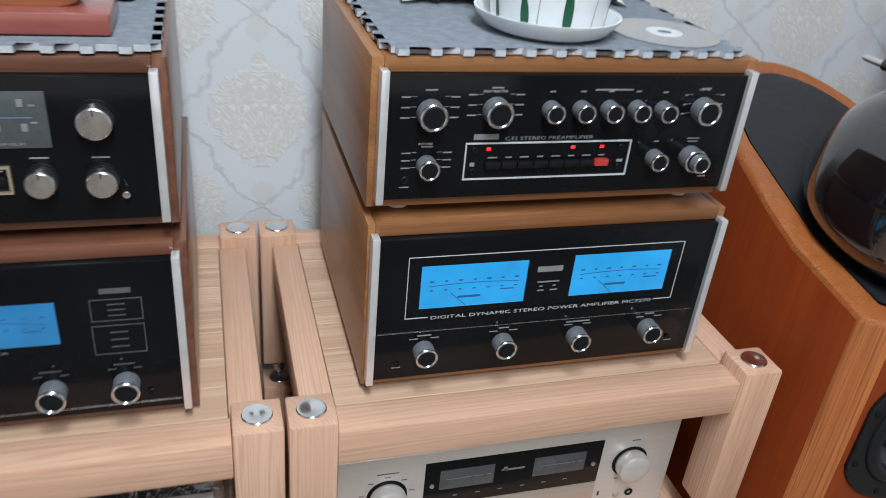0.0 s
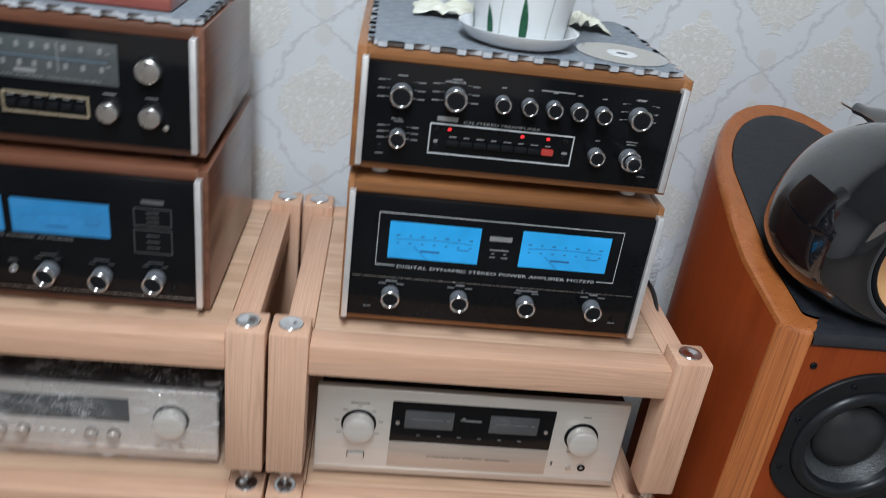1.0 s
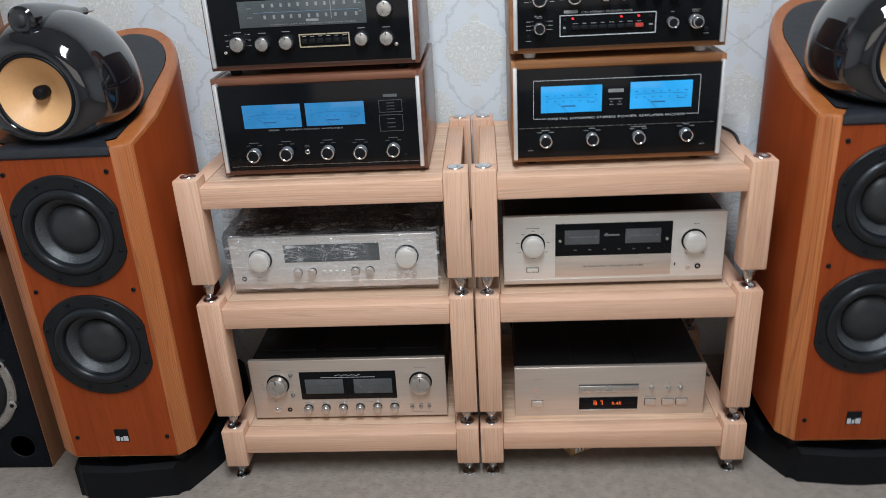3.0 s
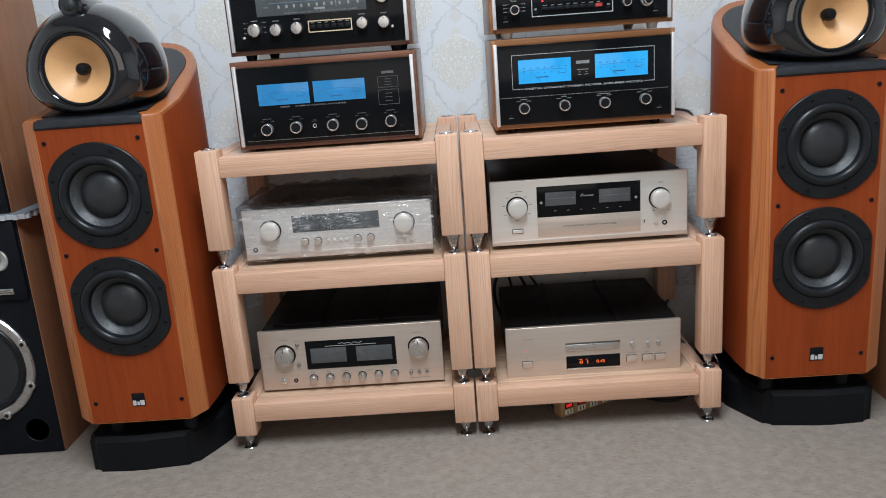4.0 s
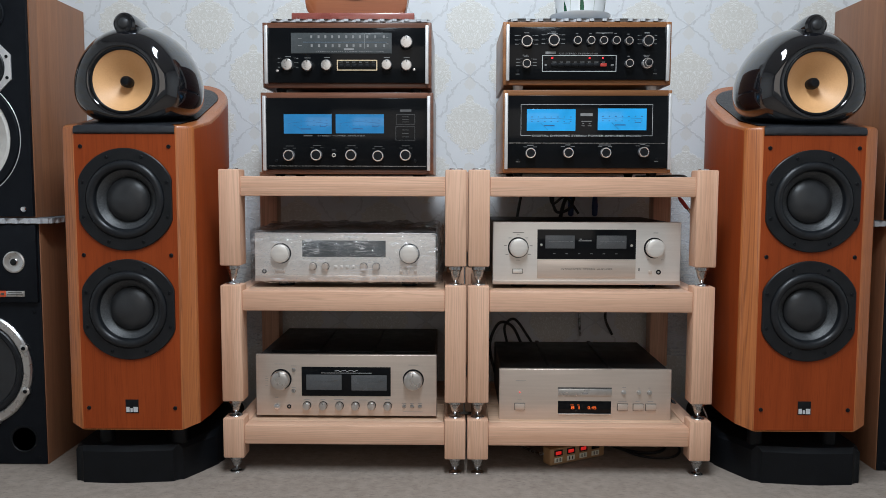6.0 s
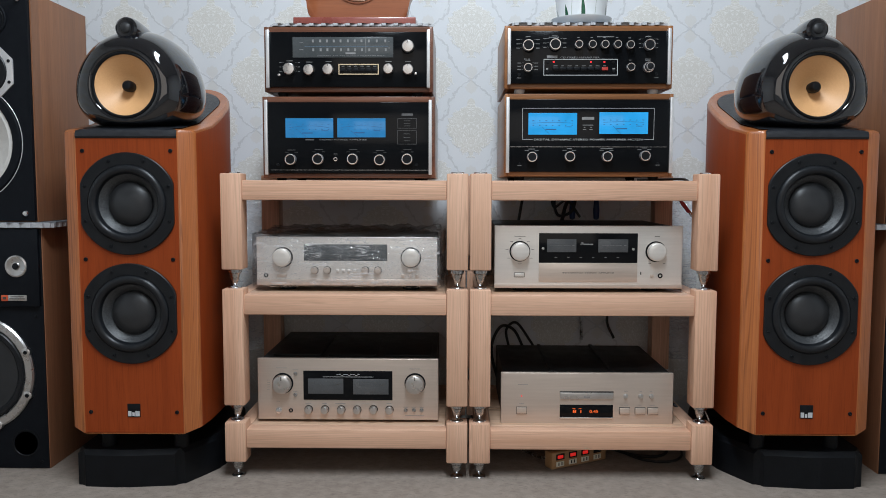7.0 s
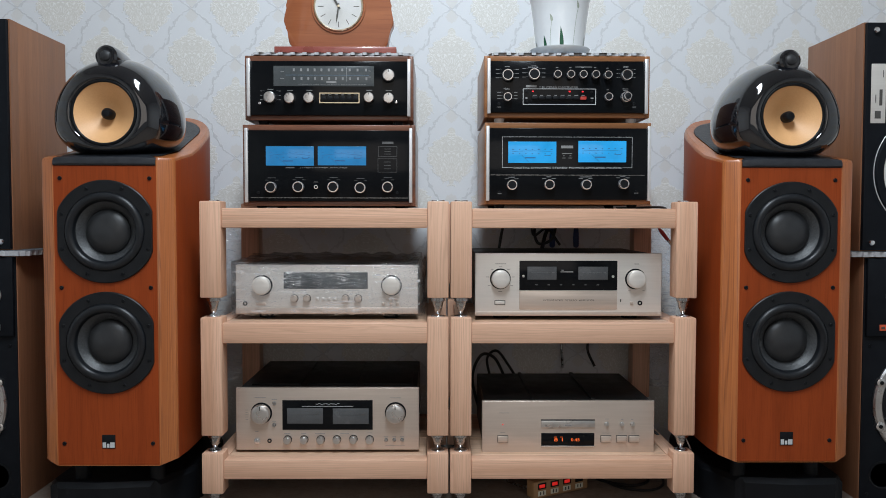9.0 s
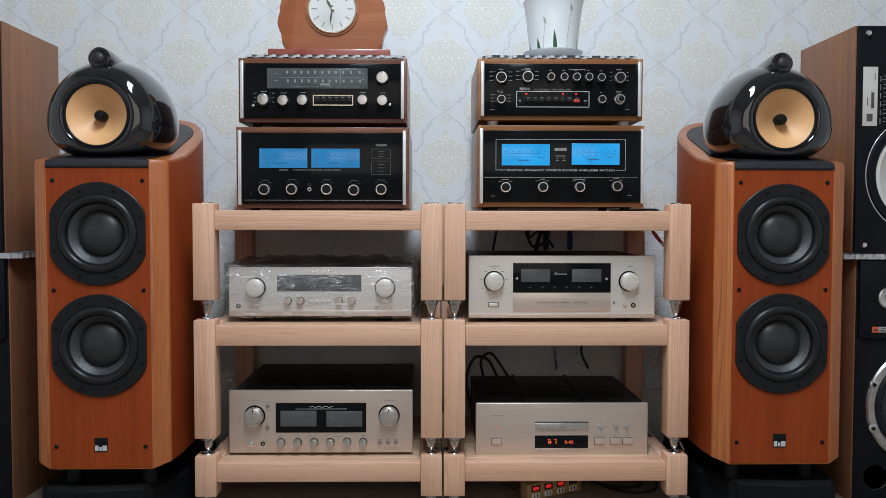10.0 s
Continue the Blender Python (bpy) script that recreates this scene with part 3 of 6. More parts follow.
rack(0.0005, 0.604, "pale wooden rack on steel spikes, holding amplifier and disc player")

# ---- tall floor speakers with a black head ----
def d_outline(h, n=18):
    """Plan of the body: flat front, straight sides, round back. (x, y) from the middle of the front."""
    corner = [(0.118, -0.0655), (0.1215, -0.0655), (0.126, -0.0635), (0.135, -0.0590), (0.144, -0.0543), (0.1500, -0.0508), (0.1535, -0.0480), (0.1550, -0.0445), (0.1556, -0.039)]
    side = [*corner, (0.1565, 0.03), (0.1565, 0.09), (0.1555, 0.15), (0.1525, 0.20)]
    pts = [(-side[0][0] * h, side[0][1])] + [(x * h, y) for x, y in side]
    for i in range(1, n):
        a = math.pi * i / n
        pts.append((0.1505 * h * math.cos(a), 0.215 + 0.24 * math.sin(a)))
    pts += [(-x * h, y) for x, y in side[:0:-1]]
    return pts


def slope(y):
    return 0.8892 + (0.36 if y > 0.1 else 0.17) * (max(y, -0.045) - 0.1)


def woofer(s, cx, z, y):
    """A bass driver: a black ring with cut sides, rubber roll, woven cone and dark cap."""
    R0, cut = 0.1200, 0.1095
    ring = []
    n = 64
    for i in range(n):
        a = 2 * math.pi * i / n
        ring.append((cx + max(-cut, min(cut, R0 * math.cos(a))), z + R0 * math.sin(a)))
    bm = bmesh.new()
    inner = [(cx + 0.093 * math.cos(2 * math.pi * i / n), z + 0.093 * math.sin(2 * math.pi * i / n)) for i in range(n)]
    loops = [[bm.verts.new((px, yy, pz)) for px, pz in loop] for loop, yy in ((ring, y + 0.002), (ring, y - 0.0035),
             ([(cx + (px - cx) * 0.985, z + (pz - z) * 0.985) for px, pz in ring], y - 0.005), (inner, y - 0.005), (inner, y + 0.012))]
    for a, b in zip(loops, loops[1:]):
        for i in range(n):
            j = (i + 1) % n
            bm.faces.new((a[i], a[j], b[j], b[i]))
    w = part("driver_ring", bm, BEZEL, s, "black driver ring with straight cut sides")
    prof = [(0.0935, y - 0.003)]
    for i in range(13):
        a = math.pi * i / 12
        prof.append((0.0820 + 0.0100 * math.cos(a), y - 0.0030 - 0.009 * math.sin(a)))
    prof += [(0.068, y + 0.004), (0.0925, y + 0.010), (0.0935, y - 0.003)]
    part("surround", open_ring(bmesh.new(), [(r, h) for r, h in prof], (cx, 0, z), 48), RUBBER, w, "black rubber roll")
    part("cone", turned([(0.0705, y + 0.0005), (0.060, y + 0.010), (0.053, y + 0.020), (0.050, y + 0.024), (0, y + 0.024)], (cx, 0, z), seg=48, caps=False), CONEBLACK, w, "woven grey cone")
    part("dust_cap", turned([(0.0525, y + 0.023), (0.0515, y + 0.0165), (0.045, y + 0.0095), (0.031, y + 0.0045), (0.016, y + 0.002), (0, y + 0.001)], (cx, 0, z), seg=40), DUSTCAP, w, "domed dark grey dust cap")
    for k in range(8):
        a = math.pi * (k + 0.5) / 4
        screw(w, cx + 0.107 * math.cos(a), z + 0.107 * math.sin(a), y - 0.0052, 0.0042)
    return w


def tall_speaker(cx, forward, mirror, label):
    s = thing("floor_speaker", (cx, 0.2, 0.0), label, "speaker", "tall cherry speakers")
    s.location.y -= forward
    y = -0.066
    # shell of bent wood, open at the front
    bm = bmesh.new()
    out = d_outline(1.0)
    ring = [*out[1:], out[0]]
    n = len(ring)
    low = [bm.verts.new((cx + x, yy, 0.1385 + (0.012 * min(1.0, (abs(x) - 0.118) / 0.035) if yy < 0.0 else 0.008))) for x, yy in ring]

    def rim_loop(d, drop):
        """The outline drawn in by d, at the height of the sloping top less drop."""
        loop = []
        for x, yy in ring:
            v = Vector((x, yy - 0.12))
            v = v * (1 - d / v.length)
            loop.append(bm.verts.new((cx + v.x, v.y + 0.12, slope(yy) - drop)))
        return loop

    top, edge, crest = rim_loop(0.0, 0.010), rim_loop(0.003, 0.0035), rim_loop(0.010, 0.0)
    def inset(x, yy, d=0.034):
        v = Vector((x, yy - 0.12))
        v = v * (1 - d / v.length)
        return (max(-0.119, min(0.119, v.x)), max(-0.058, v.y + 0.12))
    tin = [bm.verts.new((cx + inset(x, yy)[0], inset(x, yy)[1], slope(inset(x, yy)[1]) - 0.0005)) for x, yy in ring]
    down = [bm.verts.new((v.co.x, v.co.y, v.co.z - 0.02)) for v in tin]
    for i in range(n - 1):
        bm.faces.new((low[i], low[i + 1], top[i + 1], top[i]))
        bm.faces.new((top[i], top[i + 1], edge[i + 1], edge[i]))
        bm.faces.new((edge[i], edge[i + 1], crest[i + 1], crest[i]))
        bm.faces.new((crest[i], crest[i + 1], tin[i + 1], tin[i]))
        bm.faces.new((tin[i], tin[i + 1], down[i + 1], down[i]))
    bm.faces.new([bm.verts.new(v.co) for v in low])
    bm.normal_update()
    # the side faces carry red veneer, the rim and the front edges paler laminated wood
    body = part("body", bm, CHERRY, s, "curved red cherry veneer body")
    body.data.materials.append(CHERRY_EDGE)
    for p in body.data.polygons:
        c = p.center
        wy = c.y + 0.2
        if p.normal.z > 0.3 or wy < -0.036:
            p.material_index = 1
    # front panel between the rounded edges, chamfered below
    bm = holed_plate(cx - 0.1185, cx + 0.1185, y, y + 0.03, 0.1385, 0.8425, ((cx, 0.690, 0.0945), (cx, 0.430, 0.0945)))
    for v in bm.verts:
        if v.co.z < 0.145 and v.co.y < y + 0.01:
            v.co.z += 0.003
    baffle = part("front_panel", bm, CHERRY, s, "flat red cherry front panel")
    for k in (-1, 1):
        for z in (0.8135, 0.559, 0.192):
            screw(baffle, cx + k * 0.1035, z, y - 0.0005, 0.0048, name="fixing")
    woofer(s, cx, 0.690, y - 0.001)
    woofer(s, cx, 0.430, y - 0.001)
    badge = part("badge", box(cx - 0.0155, cx + 0.0155, y - 0.0015, y + 0.001, 0.180, 0.2125, 0.0006), SATIN, s, "small black square badge")
    bm = bmesh.new()
    bars(bm, ((cx - 0.0098, 0.1885, 0.008, 0.0125), (cx - 0.001, 0.187, 0.0055, 0.009), (cx + 0.0088, 0.1885, 0.0105, 0.0125)), y - 0.0015)
    part("emblem", bm, INK, badge, "plain white emblem blocks")
    # soft black cover on the sloping top, curling over the front edge
    bm = bmesh.new()
    rows = []
    inner = [inset(x, yy, 0.036) for x, yy in ring]
    half = len(inner) // 2
    left, right = inner[half:][::-1], inner[:half]
    m = min(len(left), len(right))
    for i in range(m):
        (xr, yr), (xl, yl) = right[i], left[i]
        rows.append([(xl + (xr - xl) * k / 16, yr) for k in range(17)])
    grid = []

    def round_off(k):
        return max(0.0, 1 - abs(k / 8 - 1) ** 6)

    for r in rows:
        grid.append([bm.verts.new((cx + x, yy, slope(yy) + 0.0015 + 0.0025 * math.sin(math.pi * k / 16) + 0.003 * math.exp(-(((yy + 0.06) / 0.06) ** 2)) * round_off(k))) for k, (x, yy) in enumerate(r)])
    lipy = [(-0.0605, 0.8655), (-0.066, 0.8625), (-0.0695, 0.856), (-0.0700, 0.8475), (-0.0675, 0.8435), (-0.0655, 0.8434)]
    lips = [[bm.verts.new((cx - 0.1185 + 0.237 * k / 16, yy, 0.8434 + (zz - 0.8434) * (0.85 + 0.15 * round_off(k)))) for k in range(17)] for yy, zz in lipy]
    full = lips[::-1] + grid
    for a, b in zip(full, full[1:]):
        for k in range(16):
            bm.faces.new((a[k], a[k + 1], b[k + 1], b[k]))
    part("top_cover", bm, LEATHER, s, "soft black cover on the sloping top")
    # black lacquered head: a round dome with a broad flattened foot, drawn in to the lip of the cone
    cz, hz, yc = 0.965, 0.952, 0.046
    rx, ry, up, down = 0.1455, 0.172, 0.1545, 0.094
    seg = 72

    def section(k, y_at):
        """One ring across the dome, k times its full width."""
        loop = []
        for i in range(seg):
            a = 2 * math.pi * i / seg
            c, w = math.cos(a), math.sin(a)
            if w >= 0:
                loop.append(Vector((rx * k * c, y_at, hz + up * k * w)))
            else:
                loop.append(Vector((rx * k * math.copysign(abs(c) ** 0.82, c), y_at, hz - down * k * abs(w) ** 0.82)))
        return loop

    loops = []
    start = math.acos((yc + 0.046) / ry)
    first = section(math.sin(start), -0.046)
    lip = [Vector((0.0815 * math.cos(2 * math.pi * i / seg), -0.0695, cz + 0.0815 * math.sin(2 * math.pi * i / seg))) for i in range(seg)]
    for r_in, y_in in ((0.070, 0.03), (0.073, -0.055), (0.0765, -0.0680)):
        loops.append([Vector((p.x * r_in / 0.0815, y_in, cz + (p.z - cz) * r_in / 0.0815)) for p in lip])
    loops.append(lip)
    for k in range(1, 8):
        u = k / 8
        loops.append([Vector((a.x + (b.x - a.x) * u, -0.0695 + 0.0235 * u ** 2.4, a.z + (b.z - a.z) * u)) for a, b in zip(lip, first)])
    for k in range(25):
        a = start + (math.pi - start) * k / 25.0
        loops.append(section(math.sin(a), yc - ry * math.cos(a)))
    bm = bmesh.new()
    rings = [[bm.verts.new((cx + p.x, p.y, p.z)) for p in loop] for loop in loops]
    for a, b in zip(rings, rings[1:]):
        for i in range(seg):
            bm.faces.new((a[i], a[(i + 1) % seg], b[(i + 1) % seg], b[i]))
    bm.faces.new(rings[0])
    bm.faces.new(rings[-1])
    # the foot follows the rising cover
    for v in bm.verts:
        if v.co.y > -0.03 and v.co.z < hz:
            v.co.z += 0.10 * (v.co.y + 0.03) * (hz - v.co.z) / down
    head = part("head", bm, LACQUER, s, "glossy black rounded head", 70)
    bm = open_ring(bmesh.new(), ring_profile(0.0700, 0.0765, -0.0690, -0.055, 0.002), (cx, 0, cz), 48)
    part("cone_ring", bm, SATIN, head, "black ring round the cone")
    bm = turned([(0.0715, -0.066), (0.060, -0.0575), (0.046, -0.046), (0.030, -0.033), (0.018, -0.026), (0.0, -0.024)], (cx, 0, cz), seg=56, caps=False)
    cone = part("midrange_cone", bm, KEVLAR, head, "woven yellow cone")
    bm = turned([(0.0120, -0.024), (0.0135, -0.040), (0.0128, -0.048), (0.0085, -0.0545), (0.0, -0.0565)], (cx, 0, cz), seg=28)
    part("phase_plug", bm, SATIN, cone, "black bullet plug")
    # tweeter tube on top with its tapering tail
    tz = 1.098
    bm = turned([(0.0, -0.049), (0.012, -0.051), (0.0205, -0.050), (0.0255, -0.045), (0.0275, -0.036), (0.0278, -0.015), (0.0265, 0.02), (0.0235, 0.065), (0.0185, 0.11),
                 (0.012, 0.155), (0.0085, 0.175), (0.0085, 0.20), (0.0, 0.202)], (cx, 0, tz), seg=32)
    for v in bm.verts:
        v.co.z -= 0.06 * max(0.0, v.co.y)
    tw = part("tweeter", bm, LACQUER, s, "black teardrop tweeter pod")
    part("dome", turned([(0.013, -0.0505), (0.011, -0.054), (0.006, -0.0565), (0, -0.057)], (cx, 0, tz), seg=20), DUSTCAP, tw, "small dark dome")
    part("tail_tip", turned([(0.0055, 0.2), (0.0055, 0.235), (0.004, 0.24), (0, 0.241)], (cx, 0, tz - 0.0125), seg=16), CHROME, tw, "bright metal tail tip")
    part("tweeter_saddle", turned([(0.034, -0.03), (0.034, -0.004), (0.022, 0.006)], (cx, 0.03, 1.096), axis="z", seg=24, sx=0.8, sz=2.0), SATIN, tw, "black rubber saddle")
    # black plinth with its corners cut, and the feet that carry the body
    bm = bmesh.new()
    foot = [(-0.146, -0.045), (-0.04, -0.052), (0.098, -0.034), (0.142, 0.05), (0.164, 0.10), (0.166, 0.18), (0.160, 0.34), (0.12, 0.44), (-0.12, 0.44), (-0.160, 0.34), (-0.168, 0.16), (-0.164, -0.020)]
    foot = [(px * mirror, py) for px, py in foot][::mirror]
    a = [bm.verts.new((cx + px, py, 0.0)) for px, py in foot]
    b = [bm.verts.new((cx + px, py, 0.078)) for px, py in foot]
    c = [bm.verts.new((cx + px * 0.94, 0.19 + (py - 0.19) * 0.955, 0.090)) for px, py in foot]
    for p, q in ((a, b), (b, c)):
        for i in range(len(foot)):
            j = (i + 1) % len(foot)
            bm.faces.new((p[i], p[j], q[j], q[i]))
    bm.faces.new(a[::-1])
    bm.faces.new(c)
    bmesh.ops.bevel(bm, geom=[e for e in bm.edges if abs(e.verts[0].co.z - e.verts[1].co.z) > 0.05], offset=0.014, segments=3, affect="EDGES")
    part("plinth", bm, SATIN, s, "heavy satin black plinth")
    for px, py in ((-0.09, 0.0), (0.09, 0.0), (-0.09, 0.32), (0.09, 0.32)):
        part("foot", turned([(0.018, 0.088), (0.018, 0.1455)], (cx + px, py, 0), axis="z", seg=20), SATIN, s, "short black foot")
    return s


tall_speaker(-0.803, 0.010, 1, "tall cherry floor speaker with black head and yellow cone")
tall_speaker(0.805, -0.010, -1, "tall cherry floor speaker with black head and yellow cone")


# ---- stacked studio speakers at the outer sides ----
def paper_driver(s, name, x, z, y, r, cone, frame, label):
    d = part(name, open_ring(bmesh.new(), ring_profile(r * 0.86, r, y - 0.006, y + 0.004, 0.002), (x, 0, z), 48), frame, s, label)
    part("cone", turned([(r * 0.87, y - 0.001), (r * 0.8, y - 0.004), (r * 0.74, y + 0.001), (r * 0.3, y + 0.03), (0, y + 0.032)], (x, 0, z), seg=44, caps=False), cone, d)
    part("dust_cap", turned([(r * 0.33, y + 0.028), (r * 0.27, y + 0.016), (r * 0.15, y + 0.009), (0, y + 0.007)], (x, 0, z), seg=28), cone, d)
    return d


def bookshelf(inner, side, y0, y1, z0, z1, label):
    """The upper speaker of a stack: veneered box, black baffle, white woofer. side: which way is outward."""
    outer = inner + side * 0.362
    a, b = min(inner, outer), max(inner, outer)
    s = thing("studio_speaker", ((a + b) / 2, (y0 + y1) / 2, z0), label, "speaker", "walnut studio speakers")
    cab = part("cabinet", box(a, b, y0 + 0.05, y1, z0, z1, 0.0015), VENEER, s, "brown walnut veneered cabinet")
    rim = bmesh.new()
    for q in ((a, a + 0.018, z0, z1), (b - 0.018, b, z0, z1), (a + 0.018, b - 0.018, z0, z0 + 0.018), (a + 0.018, b - 0.018, z1 - 0.018, z1)):
        bx(rim, q[0], q[1], y0 + 0.012, y0 + 0.05, q[2], q[3])
    part("cabinet_front", rim, VENEER, s, "brown walnut veneered front edge")
    mid = (a + b) / 2
    part("baffle", holed_plate(a + 0.003, b - 0.003, y0, y0 + 0.0115, z0 + 0.003, z1 - 0.003, ((mid, z0 + 0.20, 0.132),)), JBLBLACK, s, "charcoal black baffle")
    w = paper_driver(s, "woofer", mid, z0 + 0.20, y0, 0.152, WHITECONE, JBLBLACK, "large woofer with an off-white cone")
    part("trim_ring", open_ring(bmesh.new(), ring_profile(0.1535, 0.1555, y0 - 0.0015, y0 + 0.001, 0.0003), (mid, 0, z0 + 0.20), 56), TRIM, w, "thin bright outline ring")
    mx = mid + 0.066
    frame = [(mx + 0.075 * math.cos(math.pi * (k + 0.5) / 4) * 1.05, z0 + 0.375 + 0.075 * math.sin(math.pi * (k + 0.5) / 4) * 1.05) for k in range(8)]
    m = part("midrange_frame", prism(bmesh.new(), frame, y0 - 0.004, y0 + 0.001, 0.0015), TRIM, s, "octagonal bright frame")
    for k in range(8):
        ang = math.pi * (k + 0.5) / 4
        screw(m, mx + 0.068 * math.cos(ang), z0 + 0.375 + 0.068 * math.sin(ang), y0 - 0.004, 0.004)
    part("midrange_cone", turned([(0.058, y0 - 0.0045), (0.055, y0 - 0.007), (0.050, y0 - 0.0045), (0.02, y0 - 0.0042), (0.014, y0 - 0.009), (0, y0 - 0.011)], (mx, 0, z0 + 0.375), seg=36), BEZEL, m, "black midrange cone")
    t = paper_driver(s, "tweeter", mid + 0.085, z0 + 0.505, y0, 0.042, BEZEL, JBLBLACK, "small black tweeter")
    lx = mid + side * 0.002
    plate = (a + 0.015, a + 0.052)
    p = part("name_plate", box(min(plate), max(plate), y0 - 0.0015, y0 + 0.001, z0 + 0.322, z0 + 0.470, 0.0005), PALEFACE, s, "tall aluminium control plate")
    bm = bmesh.new()
    px = sum(plate) / 2
    bars(bm, ((px + 0.006, z0 + 0.386, 0.0075, 0.040), (px - 0.001, z0 + 0.343, 0.015, 0.019), (px - 0.007, z0 + 0.383, 0.0018, 0.020), (px + 0.011, z0 + 0.445, 0.0015, 0.018)), y0 - 0.0015)
    part("lettering", bm, DARKINK, p, "dark bars of small print")
    bm = bmesh.new()
    ink = []
    for k in range(6):
        ink.append((max(plate) + 0.008, z0 + 0.335 + 0.021 * k, 0.0018, 0.014))
        ink.append((max(plate) + 0.018, z0 + 0.333 + 0.021 * k, 0.005 + 0.004 * (k % 3), 0.0022))
        ink.append((max(plate) + 0.020, z0 + 0.342 + 0.021 * k, 0.009, 0.0016))
    bars(bm, ink, y0)
    part("scale_print", bm, DIMINK, s, "grey printed control scale")
    for zz in (z0 + 0.022, z1 - 0.022):
        for xx in (a + 0.024, b - 0.024):
            part("grille_stud", turned([(0.0075, y0), (0.0075, y0 - 0.006), (0.0055, y0 - 0.009), (0, y0 - 0.0095)], (xx, 0, zz), seg=18), CHROME, s, "bright grille stud")
    return s


def monitor(inner, side, y0, y1, z1, label):
    """The lower speaker of a stack: a raised horn panel above a large woofer with a cast ring, and a port."""
    outer = inner + side * 0.40
    a, b = min(inner, outer), max(inner, outer)
    s = thing("monitor_speaker", ((a + b) / 2, (y0 + y1) / 2, 0.0), label, "speaker", "black monitor speakers")
    part("cabinet", box(a, b, y0, y1, 0.0, z1, 0.002), VENEER, s, "dark walnut sided cabinet")
    part("baffle", box(a + 0.002, b - 0.002, y0 - 0.004, y0 - 0.0002, 0.002, z1 - 0.002, 0.001), JBLBLACK, s, "charcoal black baffle")
    part("horn_panel", box(a + 0.004, b - 0.004, y0 - 0.016, y0 - 0.0042, 0.425, z1 - 0.003, 0.004), JBLBLACK, s, "raised black upper panel")
    mid = (a + b) / 2
    hx = inner + side * (0.078 if side > 0 else 0.060)
    t = part("tweeter", turned([(0.0275, y0 - 0.016), (0.0275, y0 - 0.019), (0.024, y0 - 0.0205), (0.014, y0 - 0.0175), (0.010, y0 - 0.0175), (0.008, y0 - 0.021), (0, y0 - 0.0225)], (hx, 0, 0.529), seg=36), ALU, s, "round silver tweeter")
    part("dome", turned([(0.0095, y0 - 0.0178), (0.0075, y0 - 0.0225), (0, y0 - 0.0245)], (hx, 0, 0.529), seg=20), BEZEL, t, "dark centre dome")
    lab = inner + side * 0.068
    p = part("name_plate", box(lab - 0.032, lab + 0.032, y0 - 0.018, y0 - 0.0158, 0.441, 0.4555, 0.0004), ALU, s, "grey and orange badge strip")
    ox = lab - 0.024
    part("badge", box(ox - 0.0085, ox + 0.0085, y0 - 0.0188, y0 - 0.0178, 0.4405, 0.456, 0.0003), ORANGELABEL, p, "orange-red badge block")
    bm = bmesh.new()
    bars(bm, ((ox, 0.448, 0.009, 0.006), ), y0 - 0.0188)
    bars(bm, ((lab + 0.008, 0.4515, 0.034, 0.0025), (lab + 0.008, 0.4462, 0.040, 0.0025)), y0 - 0.018)
    part("lettering", bm, DARKINK, p)
    mid = inner + side * 0.181
    w = part("woofer", open_ring(bmesh.new(), ring_profile(0.128, 0.152, y0 - 0.013, y0 - 0.003, 0.004), (mid, 0, 0.252), 56), ALU, s, "large woofer with a cast silver ring")
    part("surround", open_ring(bmesh.new(), ring_profile(0.108, 0.129, y0 - 0.012, y0 - 0.003, 0.006), (mid, 0, 0.252), 48), RUBBER, w, "black foam roll")
    part("cone", turned([(0.110, y0 - 0.0045), (0.04, y0 - 0.0042), (0.035, y0 - 0.012), (0.018, y0 - 0.018), (0, y0 - 0.02)], (mid, 0, 0.252), seg=44, caps=False), DUSTCAP, w, "dark paper cone")
    for k in range(8):
        ang = math.pi * (k + 0.5) / 4
        lug = part("ring_lug", turned([(0.011, y0 - 0.004), (0.011, y0 - 0.015), (0.008, y0 - 0.0165), (0, y0 - 0.0165)], (mid + 0.146 * math.cos(ang), 0, 0.252 + 0.146 * math.sin(ang)), seg=16), ALU, w, "cast lug with a bolt")
        screw(lug, mid + 0.146 * math.cos(ang), 0.252 + 0.146 * math.sin(ang), y0 - 0.0166, 0.005)
    px = inner + side * 0.060
    part("port", open_ring(bmesh.new(), [(0.036, y0 - 0.0035), (0.0365, y0 - 0.0055), (0.033, y0 - 0.0055), (0.030, y0 - 0.002), (0.0295, y0 - 0.0036), (0.036, y0 - 0.0035)], (px, 0, 0.068), 36), SATIN, s, "flared black port")
    # no hole is cut: a black disc stands for the shade inside
    part("port_mouth", turned([(0.030, y0 - 0.0042), (0, y0 - 0.0042)], (px, 0, 0.068), seg=32), CABLE, s, "flat black disc painted as the shade inside the port")
    for zz in (0.40, 0.02):
        screw(s, inner + side * 0.02, zz, y0 - 0.0042, 0.004)
    return s


for side, inner, tin in ((-1, -1.083, -1.096), (1, 1.046, 1.040)):
    monitor(inner, side, 0.065, 0.44, 0.626, "black-fronted monitor speaker on the floor under a walnut speaker")
    bookshelf(tin, side, 0.065, 0.375, 0.640, 1.215, "walnut studio speaker with black baffle stacked on a monitor speaker")

